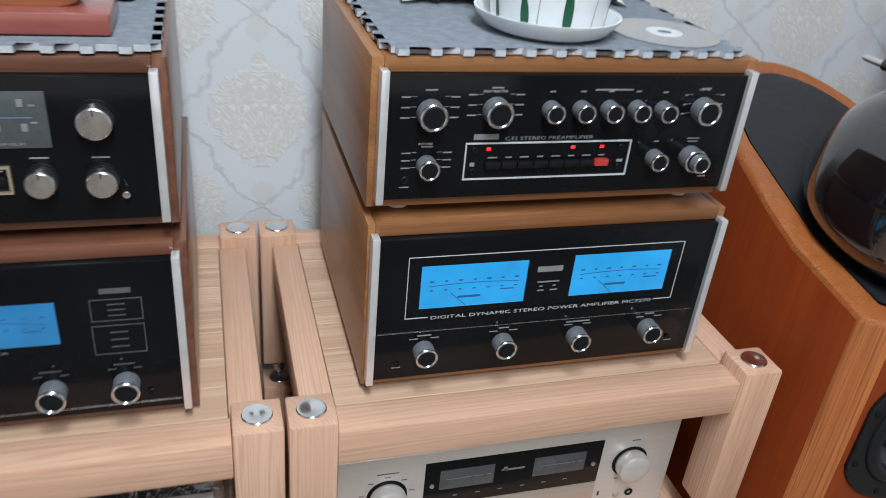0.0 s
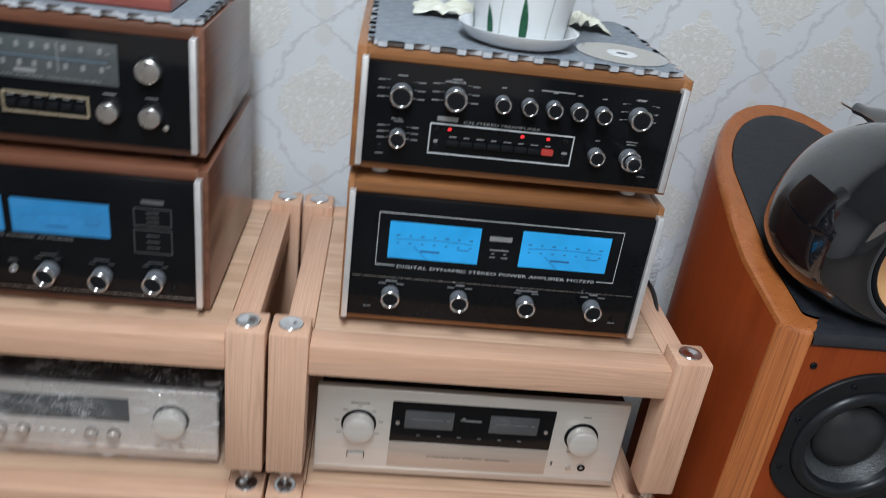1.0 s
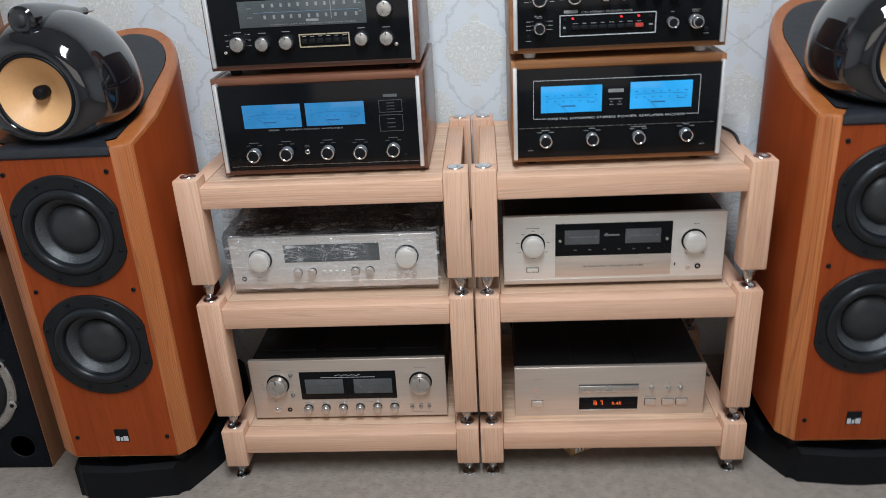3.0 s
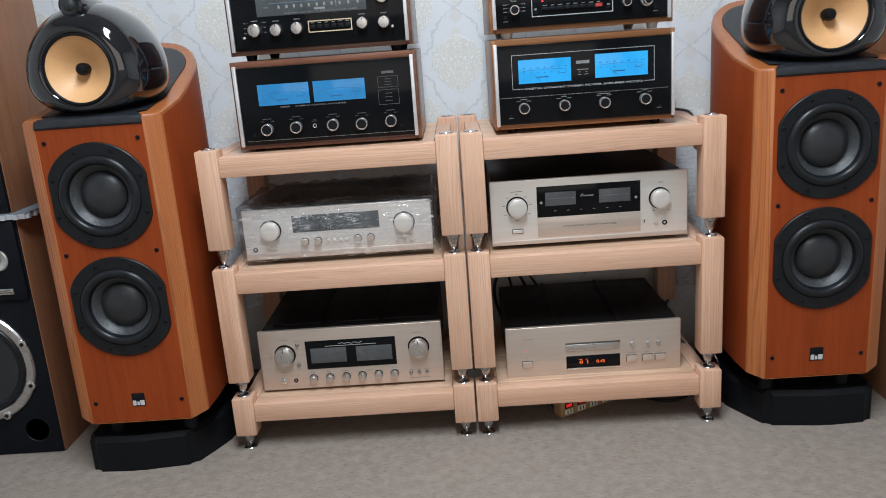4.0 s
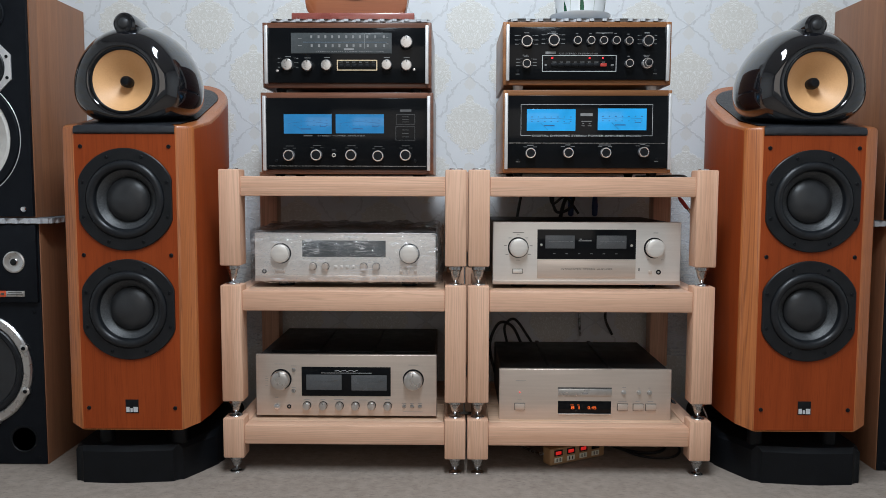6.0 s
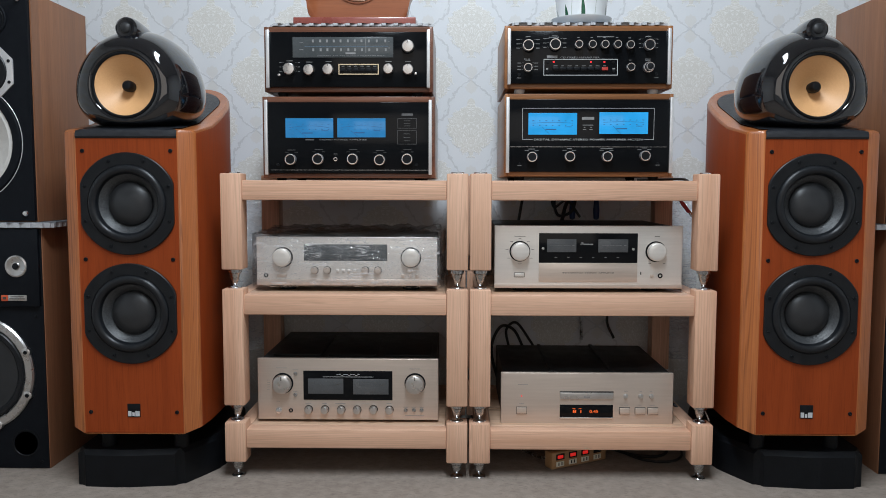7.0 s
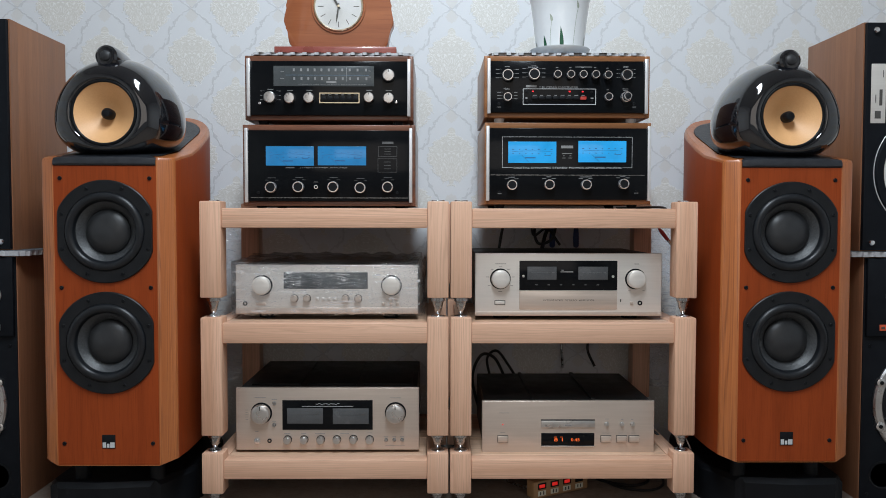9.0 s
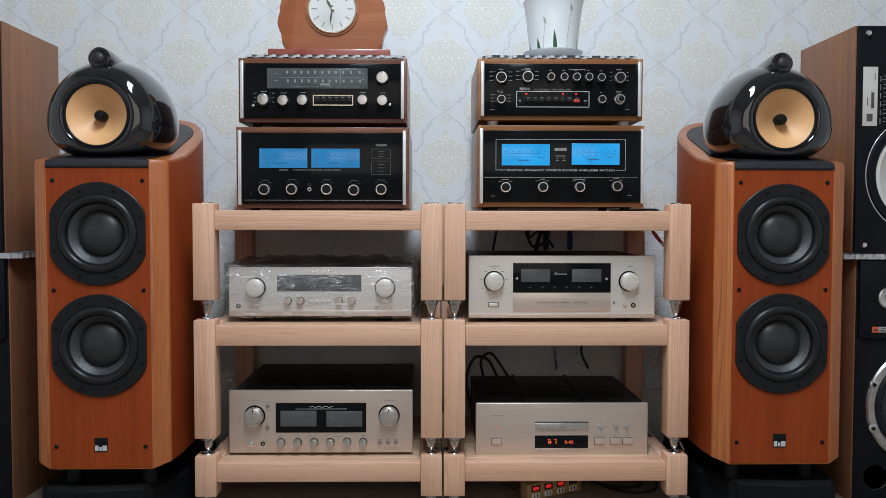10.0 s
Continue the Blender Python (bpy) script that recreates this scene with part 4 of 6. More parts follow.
# ---- black glass amplifiers in wooden sleeves, on top of the racks ----
def sleeve(name, tl, br, yw, y1, woods, label, group, side=0.0125, roof=0.0145, sill=0.0115, foot=None, foot_h=0.006):
    """A wooden sleeve with its front at yw, and a glass front standing proud between two bright strips."""
    (x0, z1), (x1, z0) = tl, br
    s = thing(name, ((x0 + x1) / 2, 0.2, z0 - foot_h), label, "amplifier", group)
    for x in (x0, x1 - side):
        part("side_board", box(x, x + side, yw, y1, z0, z1, 0.0012), woods["y"], s)
    part("top_board", box(x0 + side, x1 - side, yw, y1, z1 - roof, z1, 0.0010), woods["x"], s)
    part("bottom_board", box(x0 + side, x1 - side, yw, y1, z0, z0 + sill, 0.0010), woods["x"], s)
    part("back_panel", box(x0 + side, x1 - side, y1 - 0.01, y1 - 0.002, z0 + sill, z1 - roof), BLACKSTEEL, s, "black steel back")
    glass = part("front_glass", box(x0 + side - 0.002, x1 - side + 0.002, yw - 0.009, yw + 0.006, z0 + sill, z1 - roof, 0.0008), GLASS, s, "black glass front")
    for x in (x0 + side - 0.0055, x1 - side - 0.0025):
        part("edge_strip", box(x, x + 0.008, yw - 0.015, yw - 0.0005, z0 + sill - 0.003, z1 - roof + 0.005, 0.001), TRIM, s, "bright metal edge strip")
    for x in (x0 + 0.04, x1 - 0.04):
        for y in (yw + 0.03, y1 - 0.04):
            part("foot", turned([(0.011, -foot_h), (0.014, 0.001)], (x, y, z0), axis="z", seg=18), foot or SATIN, s)
    return s, glass


def knob_scale(ink, x, z, r, rows, w=0.008):
    """Rows of tiny print at both sides of a knob."""
    for k in range(rows):
        zz = z + r * (0.9 - 0.75 * k)
        for sgn in (-1, 1):
            ink.append((x + sgn * (r + 0.006 + w / 2), zz, w, 0.0016))
            ink.append((x + sgn * (r + 0.0025), zz + 0.0006, 0.005, 0.0005))


YF, YU = 0.057, 0.069


def receiver_with_dial():
    s, g = sleeve("tuner_preamplifier", (-0.5130, 1.1270), (-0.0920, 0.9670), 0.078, 0.40, WALNUT, "dark walnut tuner preamplifier with silver knobs and a long dial", "stacked black glass amplifiers", foot=SATIN, foot_h=0.0125)
    (x0, z1), (x1, z0) = (-0.4400, 1.1000), (-0.1900, 1.0500)
    dial = part("dial", box(x0, x1, YU - 0.0012, YU + 0.001, z0, z1, 0.0004), DIALGLASS, s, "smoky grey tuning dial")
    bm = bmesh.new()
    yy = YU - 0.0012
    for px in (509, 522, 534, 546, 558, 571, 583, 595, 608, 622, 637):
        x, z = x0 + (px - 473) / 178 * (x1 - x0), z1 - 7 / 36 * (z1 - z0)
        bars(bm, ((x, z, 0.0046, 0.0068),), yy)
        bars(bm, ((x + 0.001, z - 0.0215, 0.0046, 0.0068),), yy)
    bars(bm, ((x0 + 0.022, z1 - 0.014, 0.009, 0.0014), (x0 + 0.022, z1 - 0.031, 0.010, 0.0016), (x1 - 0.011, z1 - 0.012, 0.005, 0.002), (x1 - 0.011, z1 - 0.027, 0.005, 0.002)), yy)
    part("dial_figures", bm, DIMINK, dial, "pale blocks of dial figures")
    part("dial_line", box(x0 + 0.03, x1 - 0.012, yy - 0.0004, yy + 0.0005, (z0 + z1) / 2 + 0.0018, (z0 + z1) / 2 + 0.0028), BLUELINE, dial, "thin blue tuning line")
    part("needle", box(x0 + 0.1815, x0 + 0.1827, yy - 0.0008, yy + 0.0005, z0 + 0.012, z1 - 0.004), DIMINK, dial, "pale tuning needle")
    lettering("STEREO AM FM TUNER PREAMPLIFIER", x0 + 0.146, z0 + 0.0042, yy - 0.0006, 0.170, 0.0024, dial, DIMINK)
    bm = bars(bmesh.new(), ((x0 + 0.144, z0 + 0.0102, 0.025, 0.0046),), yy)
    part("emblem", bm, DIMINK, dial, "plain grey emblem bar")
    (gx0, gz1), (gx1, gz0) = (-0.3260, 1.0340), (-0.2260, 1.0080)
    fr = part("button_frame", frame_bars(bmesh.new(), gx0, gx1, gz0, gz1, 0.0022, YU, 0.003), GOLD, s, "pale gold button frame")
    for k in range(6):
        x = gx0 + 0.010 + k * (gx1 - gx0 - 0.020) / 5
        small_button(fr, x, (gz0 + gz1) / 2 - 0.001, YU, 0.0125, 0.009, SATIN, "push_button", 0.004)
    bm = bars(bmesh.new(), [(gx0 + 0.010 + k * (gx1 - gx0 - 0.020) / 5, gz1 - 0.005, 0.008, 0.0015) for k in range(6)], YU)
    part("button_print", bm, INK, fr)
    ink = []
    for c, r in (((-0.4480, 1.0210), 0.0145), ((-0.3990, 1.0190), 0.0135), ((-0.3510, 1.0200), 0.0135), ((-0.2020, 1.0210), 0.0130), ((-0.1530, 1.0200), 0.0135), ((-0.1530, 1.0760), 0.0150)):
        spun_knob(s, c[0], c[1], YU, r, 0.017, ALU, "silver turned knob")
        if r < 0.0148:
            ink.append((c[0], c[1] + r + 0.0065, 0.015, 0.0018))
    c = (-0.4480, 1.0210)
    knob_scale(ink, c[0], c[1] + 0.004, 0.0145, 3, 0.005)
    part("panel_print", bars(bmesh.new(), ink, YU), DIMINK, g)
    for c in ((-0.4720, 1.0060), (-0.1340, 1.0090)):
        part("toggle", turned([(0.0028, YU), (0.0026, YU - 0.010), (0.0036, YU - 0.011), (0.0034, YU - 0.014), (0, YU - 0.015)], (c[0], 0, c[1]), seg=14), CHROME, s, "small bright toggle")
    return s


def meter(g, x0, x1, z0, z1, glow_material, low, label):
    m = part("meter", box(x0, x1, YF - 0.0008, YF + 0.001, z0, z1, 0.0003), glow_material, g, label)
    bm = bmesh.new()
    w, h, yy = x1 - x0, z1 - z0, YF - 0.0008
    n = 24
    for k in range(n):
        u = (k + 0.5) / n
        arc = (0.10 if low else 0.04) * h * (1 - (2 * u - 1) ** 2)
        bx(bm, x0 + w * (0.08 + 0.84 * k / n), x0 + w * (0.08 + 0.84 * (k + 1) / n), yy - 0.0003, yy + 0.0004, z0 + h * (0.52 if not low else 0.50) + arc, z0 + h * (0.52 if not low else 0.50) + arc + 0.0007)
    for k in range(7):
        u = 0.10 + 0.8 * k / 6
        bars(bm, ((x0 + w * u, z0 + h * 0.64 + (0.05 * h if low else 0), 0.005 if k % 2 == 0 else 0.003, 0.0022 if not low else 0.0012), (x0 + w * u, z0 + h * 0.43, 0.0035, 0.0018)), yy, 0.0003)
    bars(bm, ((x0 + w * 0.46, z0 + h * 0.24, 0.026, 0.0026), (x0 + w * 0.82, z0 + h * 0.36, 0.016, 0.0018)), yy, 0.0003)
    part("meter_scale", bm, MIDNIGHT, m, "fine dark meter scale")
    a, b = Vector((x0 + w * 0.44, yy - 0.0012, z0 + 0.001)), Vector((x0 + w * 0.28, yy - 0.0012, z0 + h * 0.36))
    part("needle", tube(bmesh.new(), (a, (a + b) / 2, b), 0.0004, 5, 2), MIDNIGHT, m)
    return m


def power_amp_five_knobs():
    s, g = sleeve("power_amplifier", (-0.5170, 0.9540), (-0.0870, 0.7520), 0.066, 0.40, WALNUT, "dark walnut power amplifier with two blue meters and five knobs", "stacked black glass amplifiers")
    for a, b in (((-0.4580, 0.9000), (-0.3390, 0.8520)), ((-0.3290, 0.9000), (-0.2090, 0.8530))):
        meter(s, a[0], b[0], b[1], a[1], BLUEDIM, True, "dim blue power meter")
    a, b = (-0.4140, 0.8470), (-0.2550, 0.8470)
    lettering("STEREO POWER AMPLIFIER", (a[0] + b[0]) / 2 + 0.02, a[1], YF - 0.0006, b[0] - a[0] - 0.04, 0.0030, g, DIMINK)
    ink = [(a[0] + 0.016, a[1], 0.022, 0.003)]
    for c in ((-0.4440, 0.7980), (-0.3760, 0.7990), (-0.2900, 0.7990), (-0.2230, 0.7970), (-0.1550, 0.7990)):
        knurled_knob(s, c[0], c[1], YF, 0.0135, 0.020, "knurled knob with a bright rim")
        ink += [(c[0], c[1] + 0.0235, 0.020, 0.0017), (c[0] - 0.012, c[1] + 0.018, 0.008, 0.0013), (c[0] + 0.012, c[1] + 0.018, 0.008, 0.0013)]
    c = (-0.3340, 0.7990)
    part("jack", open_ring(bmesh.new(), ring_profile(0.0028, 0.0052, YF - 0.003, YF + 0.001, 0.0006), (c[0], 0, c[1]), 22), CHROME, s, "small round socket")
    ink += [(c[0], c[1] + 0.0135, 0.009, 0.0013), (c[0], c[1] + 0.0105, 0.012, 0.0013)]
    l = (-0.1550, 0.9090)
    ink.append((l[0], l[1], 0.028, 0.0056))
    bm = bars(bmesh.new(), ink, YF)
    for p, q in (((-0.1790, 0.9000), (-0.1320, 0.8750)), ((-0.1800, 0.8700), (-0.1320, 0.8360))):
        frame_bars(bm, p[0], q[0], q[1], p[1], 0.0008, YF, 0.0005)
        w, h = q[0] - p[0], p[1] - q[1]
        for k in (0.25, 0.5, 0.75):
            bars(bm, ((p[0] + w * 0.5, q[1] + h * k, w * 0.34, 0.0014),), YF)
    part("panel_print", bm, FAINTINK, g, "faint grey printed lines and boxes")
    for c in ((-0.4780, 0.7850), (-0.1320, 0.7850)):
        screw(g, c[0], c[1], YF, 0.004)
    p, q = (-0.4960, 0.7720), (-0.1040, 0.7720)
    part("panel_line", box(p[0], q[0], YF - 0.0006, YF + 0.0005, p[1] - 0.0005, p[1] + 0.0005), STEEL, g, "thin metal line")
    return s


def preamplifier():
    s, g = sleeve("preamplifier", (0.0860, 1.1290), (0.5020, 0.9750), 0.078, 0.40, TEAK, "golden walnut preamplifier with many knobs and red lights", "stacked black glass amplifiers", foot=CERAMIC, foot_h=0.0125)
    ink = []
    for c, r, d in (((0.1430, 1.0780), 0.0138, 0.018), ((0.2090, 1.0800), 0.0138, 0.018), ((0.1430, 1.0240), 0.0105, 0.018), ((0.2670, 1.0800), 0.0098, 0.018), ((0.3000, 1.0800), 0.0098, 0.018),
                    ((0.3310, 1.0800), 0.0098, 0.018), ((0.3620, 1.0800), 0.0098, 0.018), ((0.3930, 1.0790), 0.0098, 0.018), ((0.4400, 1.0790), 0.0135, 0.018), ((0.3950, 1.0250), 0.0100, 0.018)):
        knurled_knob(s, c[0], c[1], YU, r, d, "knurled knob with a bright rim")
        ink.append((c[0], c[1] + r + 0.0085, 0.012 if r > 0.01 else 0.006, 0.0018))
        if r > 0.010:
            knob_scale(ink, c[0], c[1] + 0.003, r, 3, 0.009 if c[0] < 0.3 else 0.004)
    c = (0.4390, 1.0250)
    k = knurled_knob(s, c[0], c[1], YU, 0.0130, 0.017, "double knob with a bright rim")
    knurled_knob(s, c[0] + 0.001, c[1], YU - 0.017, 0.0098, 0.010)
    ink += [(c[0], c[1] + 0.021, 0.015, 0.0017), (c[0], c[1] + 0.0175, 0.012, 0.0015)]
    e = (0.3340, 1.1000)
    ink.append((e[0], e[1], 0.042, 0.0020))
    a = (0.2030, 1.0520)
    ink.append((a[0], a[1], 0.026, 0.0058))
    t0, t1 = (0.2230, 1.0500), (0.3200, 1.0510)
    lettering("C32 STEREO PREAMPLIFIER", (t0[0] + t1[0]) / 2, t0[1], YU - 0.0006, t1[0] - t0[0], 0.0036, g, DIMINK)
    r1, r2 = (0.1410, 1.0460), (0.2070, 1.0990)
    lettering("RECORD", r1[0], r1[1], YU - 0.0006, 0.014, 0.0024, g, INK)
    lettering("MODE SELECTOR", r2[0], r2[1], YU - 0.0006, 0.025, 0.0024, g, INK)
    v = (0.4380, 1.1000)
    lettering("VOLUME", v[0], v[1], YU - 0.0006, 0.013, 0.0022, g, INK)
    part("panel_print", bars(bmesh.new(), ink, YU), DIMINK, g, "fine grey print")
    (x0, z1), (x1, z0) = (0.1820, 1.0460), (0.3650, 1.0060)
    fr = part("button_frame", frame_bars(bmesh.new(), x0, x1, z0, z1, 0.0014, YU, 0.0016), INK, s, "white framed button row")
    for k in range(8):
        x = x0 + 0.030 + k * 0.0173
        red = k == 7
        small_button(fr, x, z0 + 0.0165, YU, 0.0163 if not red else 0.0145, 0.0072, REDSOFT if red else SATIN, "lit_button" if red else "push_button", 0.006, "glowing red button" if red else "")
    bm = bars(bmesh.new(), [(x0 + 0.030 + k * 0.0173, z0 + 0.0235, 0.010 - 0.003 * (k % 2), 0.0017) for k in range(8)] + [(x0 + 0.009, z0 + 0.0165, 0.005, 0.004), (x1 - 0.0095, z0 + 0.0165, 0.007, 0.003)], YU)
    part("button_print", bm, DIMINK, fr)
    for c in ((0.2070, 1.0390), (0.2990, 1.0390), (0.3320, 1.0390)):
        part("indicator", box(c[0] - 0.0022, c[0] + 0.0022, YU - 0.001, YU + 0.001, c[1] - 0.0016, c[1] + 0.0016, 0.0004), REDGLOW, fr, "lit red indicator")
    for c in ((0.1920, 1.0380), (0.1920, 1.0150), (0.3540, 1.0380), (0.3550, 1.0160)):
        screw(fr, c[0], c[1], YU, 0.0034)
    for c in ((0.1220, 1.0080), (0.4610, 1.0090)):
        screw(g, c[0], c[1], YU, 0.0042)
        part("small_print", bars(bmesh.new(), ((c[0], c[1] - 0.008, 0.010, 0.0014),), YU), DIMINK, g)
    return s


def power_amp_large_meters():
    s, g = sleeve("power_amplifier", (0.0870, 0.9610), (0.5040, 0.7570), 0.066, 0.40, TEAK, "golden walnut power amplifier with two bright blue meters", "stacked black glass amplifiers", side=0.0085, foot_h=0.0095)
    for a, b in (((0.1450, 0.9130), (0.2650, 0.8600)), ((0.3200, 0.9150), (0.4400, 0.8620))):
        meter(s, a[0], b[0], b[1], a[1], BLUEGLOW, False, "bright blue power meter")
    (x0, z1), (x1, z0) = (0.1300, 0.9250), (0.4550, 0.8480)
    bm = frame_bars(bmesh.new(), x0, x1, z0, z1, 0.0008, YF, 0.0006)
    part("outline_frame", bm, INK, g, "fine white outline frame")
    t0, t1 = (0.1590, 0.8470), (0.4280, 0.8490)
    part("title_ground", box(t0[0] - 0.003, t1[0] + 0.003, YF - 0.0009, YF + 0.0003, z0 - 0.003, z0 + 0.004), GLASS, g, "black glass behind the title")
    lettering("DIGITAL DYNAMIC STEREO POWER AMPLIFIER MC7270", (t0[0] + t1[0]) / 2, (t0[1] + t1[1]) / 2, YF - 0.0012, t1[0] - t0[0], 0.0043, g, INK)
    ink = []
    l = (0.2920, 0.9000)
    ink.append((l[0], l[1], 0.030, 0.0068))
    ink += [(l[0], l[1] - 0.0165, 0.026, 0.0022), (l[0] - 0.008, l[1] - 0.022, 0.004, 0.0018), (l[0] + 0.008, l[1] - 0.022, 0.004, 0.0018), (l[0] - 0.008, l[1] - 0.0275, 0.008, 0.0018), (l[0] + 0.008, l[1] - 0.0275, 0.009, 0.0018)]
    for c, w in (((0.1540, 0.8050), 0.016), ((0.2470, 0.8060), 0.012), ((0.3390, 0.8060), 0.030), ((0.4320, 0.8080), 0.012)):
        knurled_knob(s, c[0], c[1], YF, 0.0125, 0.019, "knurled knob with a bright rim")
        ink += [(c[0], c[1] + 0.0195, w, 0.0020), (c[0] - 0.012, c[1] + 0.0155, 0.010, 0.0014), (c[0] + 0.012, c[1] + 0.0155, 0.010, 0.0014)]
    part("panel_print", bars(bmesh.new(), ink, YF), DIMINK, g, "fine grey print")
    p, q = (0.1010, 0.8300), (0.4870, 0.8310)
    part("panel_line", box(p[0], q[0], YF - 0.0006, YF + 0.0005, p[1] - 0.0005, p[1] + 0.0005), STEEL, g, "thin metal line")
    for c in ((0.1240, 0.7880), (0.4660, 0.7900)):
        screw(g, c[0], c[1], YF, 0.0030)
        part("small_print", bars(bmesh.new(), ((c[0], c[1] - 0.0045, 0.010, 0.0016),), YF), DIMINK, g)
    return s


receiver_with_dial()
power_amp_five_knobs()
preamplifier()
power_amp_large_meters()


# ---- silver components on the lower shelves ----
def component(name, x0, x1, z0, z1, yf, yb, face, label, category, foot_z, foot_mat=None, top_drop=0.004, wings=0.0):
    s = thing(name, ((x0 + x1) / 2, (yf + yb) / 2, foot_z), label, category, "silver components")
    part("front_plate", box(x0, x1, yf, yf + 0.012, z0, z1, 0.0022, 3), face, s, "brushed metal front plate")
    part("case", box(x0 + 0.006, x1 - 0.006, yf + 0.0125, yb, z0 + 0.004, z1 - top_drop, 0.002), BLACKSTEEL, s, "black steel case")
    for x in (x0 + 0.07, x1 - 0.07):
        for y in (yf + 0.05, yb - 0.05):
            part("foot", turned([(0.020, foot_z), (0.021, foot_z + 0.003), (0.019, z0 + 0.006)], (x, y, 0), axis="z", seg=22), foot_mat or CHAMPAGNE, s)
    return s


def window(s, a, b, y, material, label, name="display_window", depth=0.001):
    (x0, z1), (x1, z0) = a, b
    return part(name, box(x0, x1, y - depth, y + 0.002, z0, z1, 0.0006), material, s, label)


def integrated_amp_pale():
    y = 0.07
    (x0, z1), (x1, z0) = (0.0640, 0.6340), (0.5370, 0.4760)
    s = component("integrated_amplifier", x0, x1, z0, z1, y, 0.475, PALEFACE, "pale silver integrated amplifier with a black meter window", "amplifier", 0.4655, SATIN)
    part("sill", box(x0 - 0.0003, x1 + 0.0003, y - 0.0015, y + 0.006, z0 - 0.0005, z0 + 0.010, 0.001), CHAMPAGNE, s, "champagne lower sill")
    w = window(s, (0.1760, 0.6150), (0.4240, 0.5400), y, GLASS, "black meter window")
    yy = y - 0.001
    for a, b in (((0.1960, 0.6000), (0.2700, 0.5670)), ((0.3250, 0.6000), (0.4000, 0.5670))):
        m = window(w, a, b, yy, METERGREY, "unlit grey meter", "meter", 0.0006)
        bm = bars(bmesh.new(), (((a[0] + b[0]) / 2 - 0.003, (a[1] + b[1]) / 2 + 0.001, 0.05, 0.0007), (b[0] - 0.008, (a[1] + b[1]) / 2 + 0.001, 0.006, 0.0012)), yy - 0.0006)
        part("meter_scale", bm, DIMINK, m)
    c = (0.2960, 0.5870)
    part("emblem", bars(bmesh.new(), ((c[0], c[1], 0.032, 0.003), (c[0] - 0.011, c[1] + 0.002, 0.005, 0.006)), yy), DIMINK, w, "plain grey emblem bar")
    for px in (914, 1071):
        c = (0.1860, 0.5760) if px == 914 else (0.4130, 0.5750)
        part("window_stud", turned([(0.0033, yy + 0.001), (0.0033, yy - 0.0015), (0, yy - 0.002)], (c[0], 0, c[1]), seg=16), ALU, w, "small bright stud")
    bm = bars(bmesh.new(), [(w0, (0.2190, 0.5540)[1], 0.006, 0.0016) for w0 in [(0.2190, 0.5540)[0] + 0.0312 * k for k in range(6)]], yy)
    part("indicator_print", bm, DIMINK, w)
    (a, b) = (0.1760, 0.5390), (0.4240, 0.4920)
    d = part("drop_door", box(a[0], b[0], y - 0.0022, y + 0.001, b[1], a[1], 0.0012), CHAMPAGNE, s, "champagne drop-down door")
    t0, t1 = (0.2360, 0.5150), (0.3660, 0.5140)
    lettering("INTEGRATED  STEREO  AMPLIFIER", (t0[0] + t1[0]) / 2, t0[1], y - 0.0026, t1[0] - t0[0], 0.0040, d, DARKINK)
    for c in ((0.1280, 0.5690), (0.4700, 0.5690)):
        spun_knob(s, c[0], c[1], y, 0.0232, 0.020, PALEFACE, "large pale metal knob", False)
    ink = []
    c = (0.1280, 0.5680)
    for k in range(7):
        ang = math.radians(210 - 40 * k)
        ink.append((c[0] + 0.033 * math.cos(ang), c[1] + 0.033 * math.sin(ang), 0.007, 0.0013))
    ink += [(c[0], c[1] + 0.039, 0.028, 0.0016), (c[0], c[1] - 0.031, 0.010, 0.0013)]
    c = (0.4730, 0.5680)
    ink += [(c[0], c[1] + 0.039, 0.012, 0.0016), (c[0] - 0.018, c[1] - 0.029, 0.006, 0.0013), (c[0] + 0.018, c[1] - 0.029, 0.006, 0.0013)]
    part("panel_print", bars(bmesh.new(), ink, y), DARKINK, s, "fine dark print")
    c = (0.1270, 0.5090)
    fr = part("button_surround", frame_bars(bmesh.new(), c[0] - 0.0135, c[0] + 0.0135, c[1] - 0.006, c[1] + 0.006, 0.0014, y, 0.0005), DARKINK, s)
    small_button(fr, c[0], c[1], y, 0.0235, 0.0085, PALEFACE, "power_button", 0.003)
    c = (0.4610, 0.5080)
    small_button(s, c[0], c[1], y, 0.008, 0.0075, CHAMPAGNE, "push_button", 0.004)
    c = (0.4820, 0.5080)
    part("headphone_socket", open_ring(bmesh.new(), ring_profile(0.0030, 0.0062, y - 0.002, y + 0.001, 0.0008), (c[0], 0, c[1]), 24), SATIN, s, "black headphone socket")
    c = (0.4330, 0.5140)
    part("small_mark", bars(bmesh.new(), ((c[0], c[1], 0.003, 0.0075),), y), DARKINK, s)
    return s


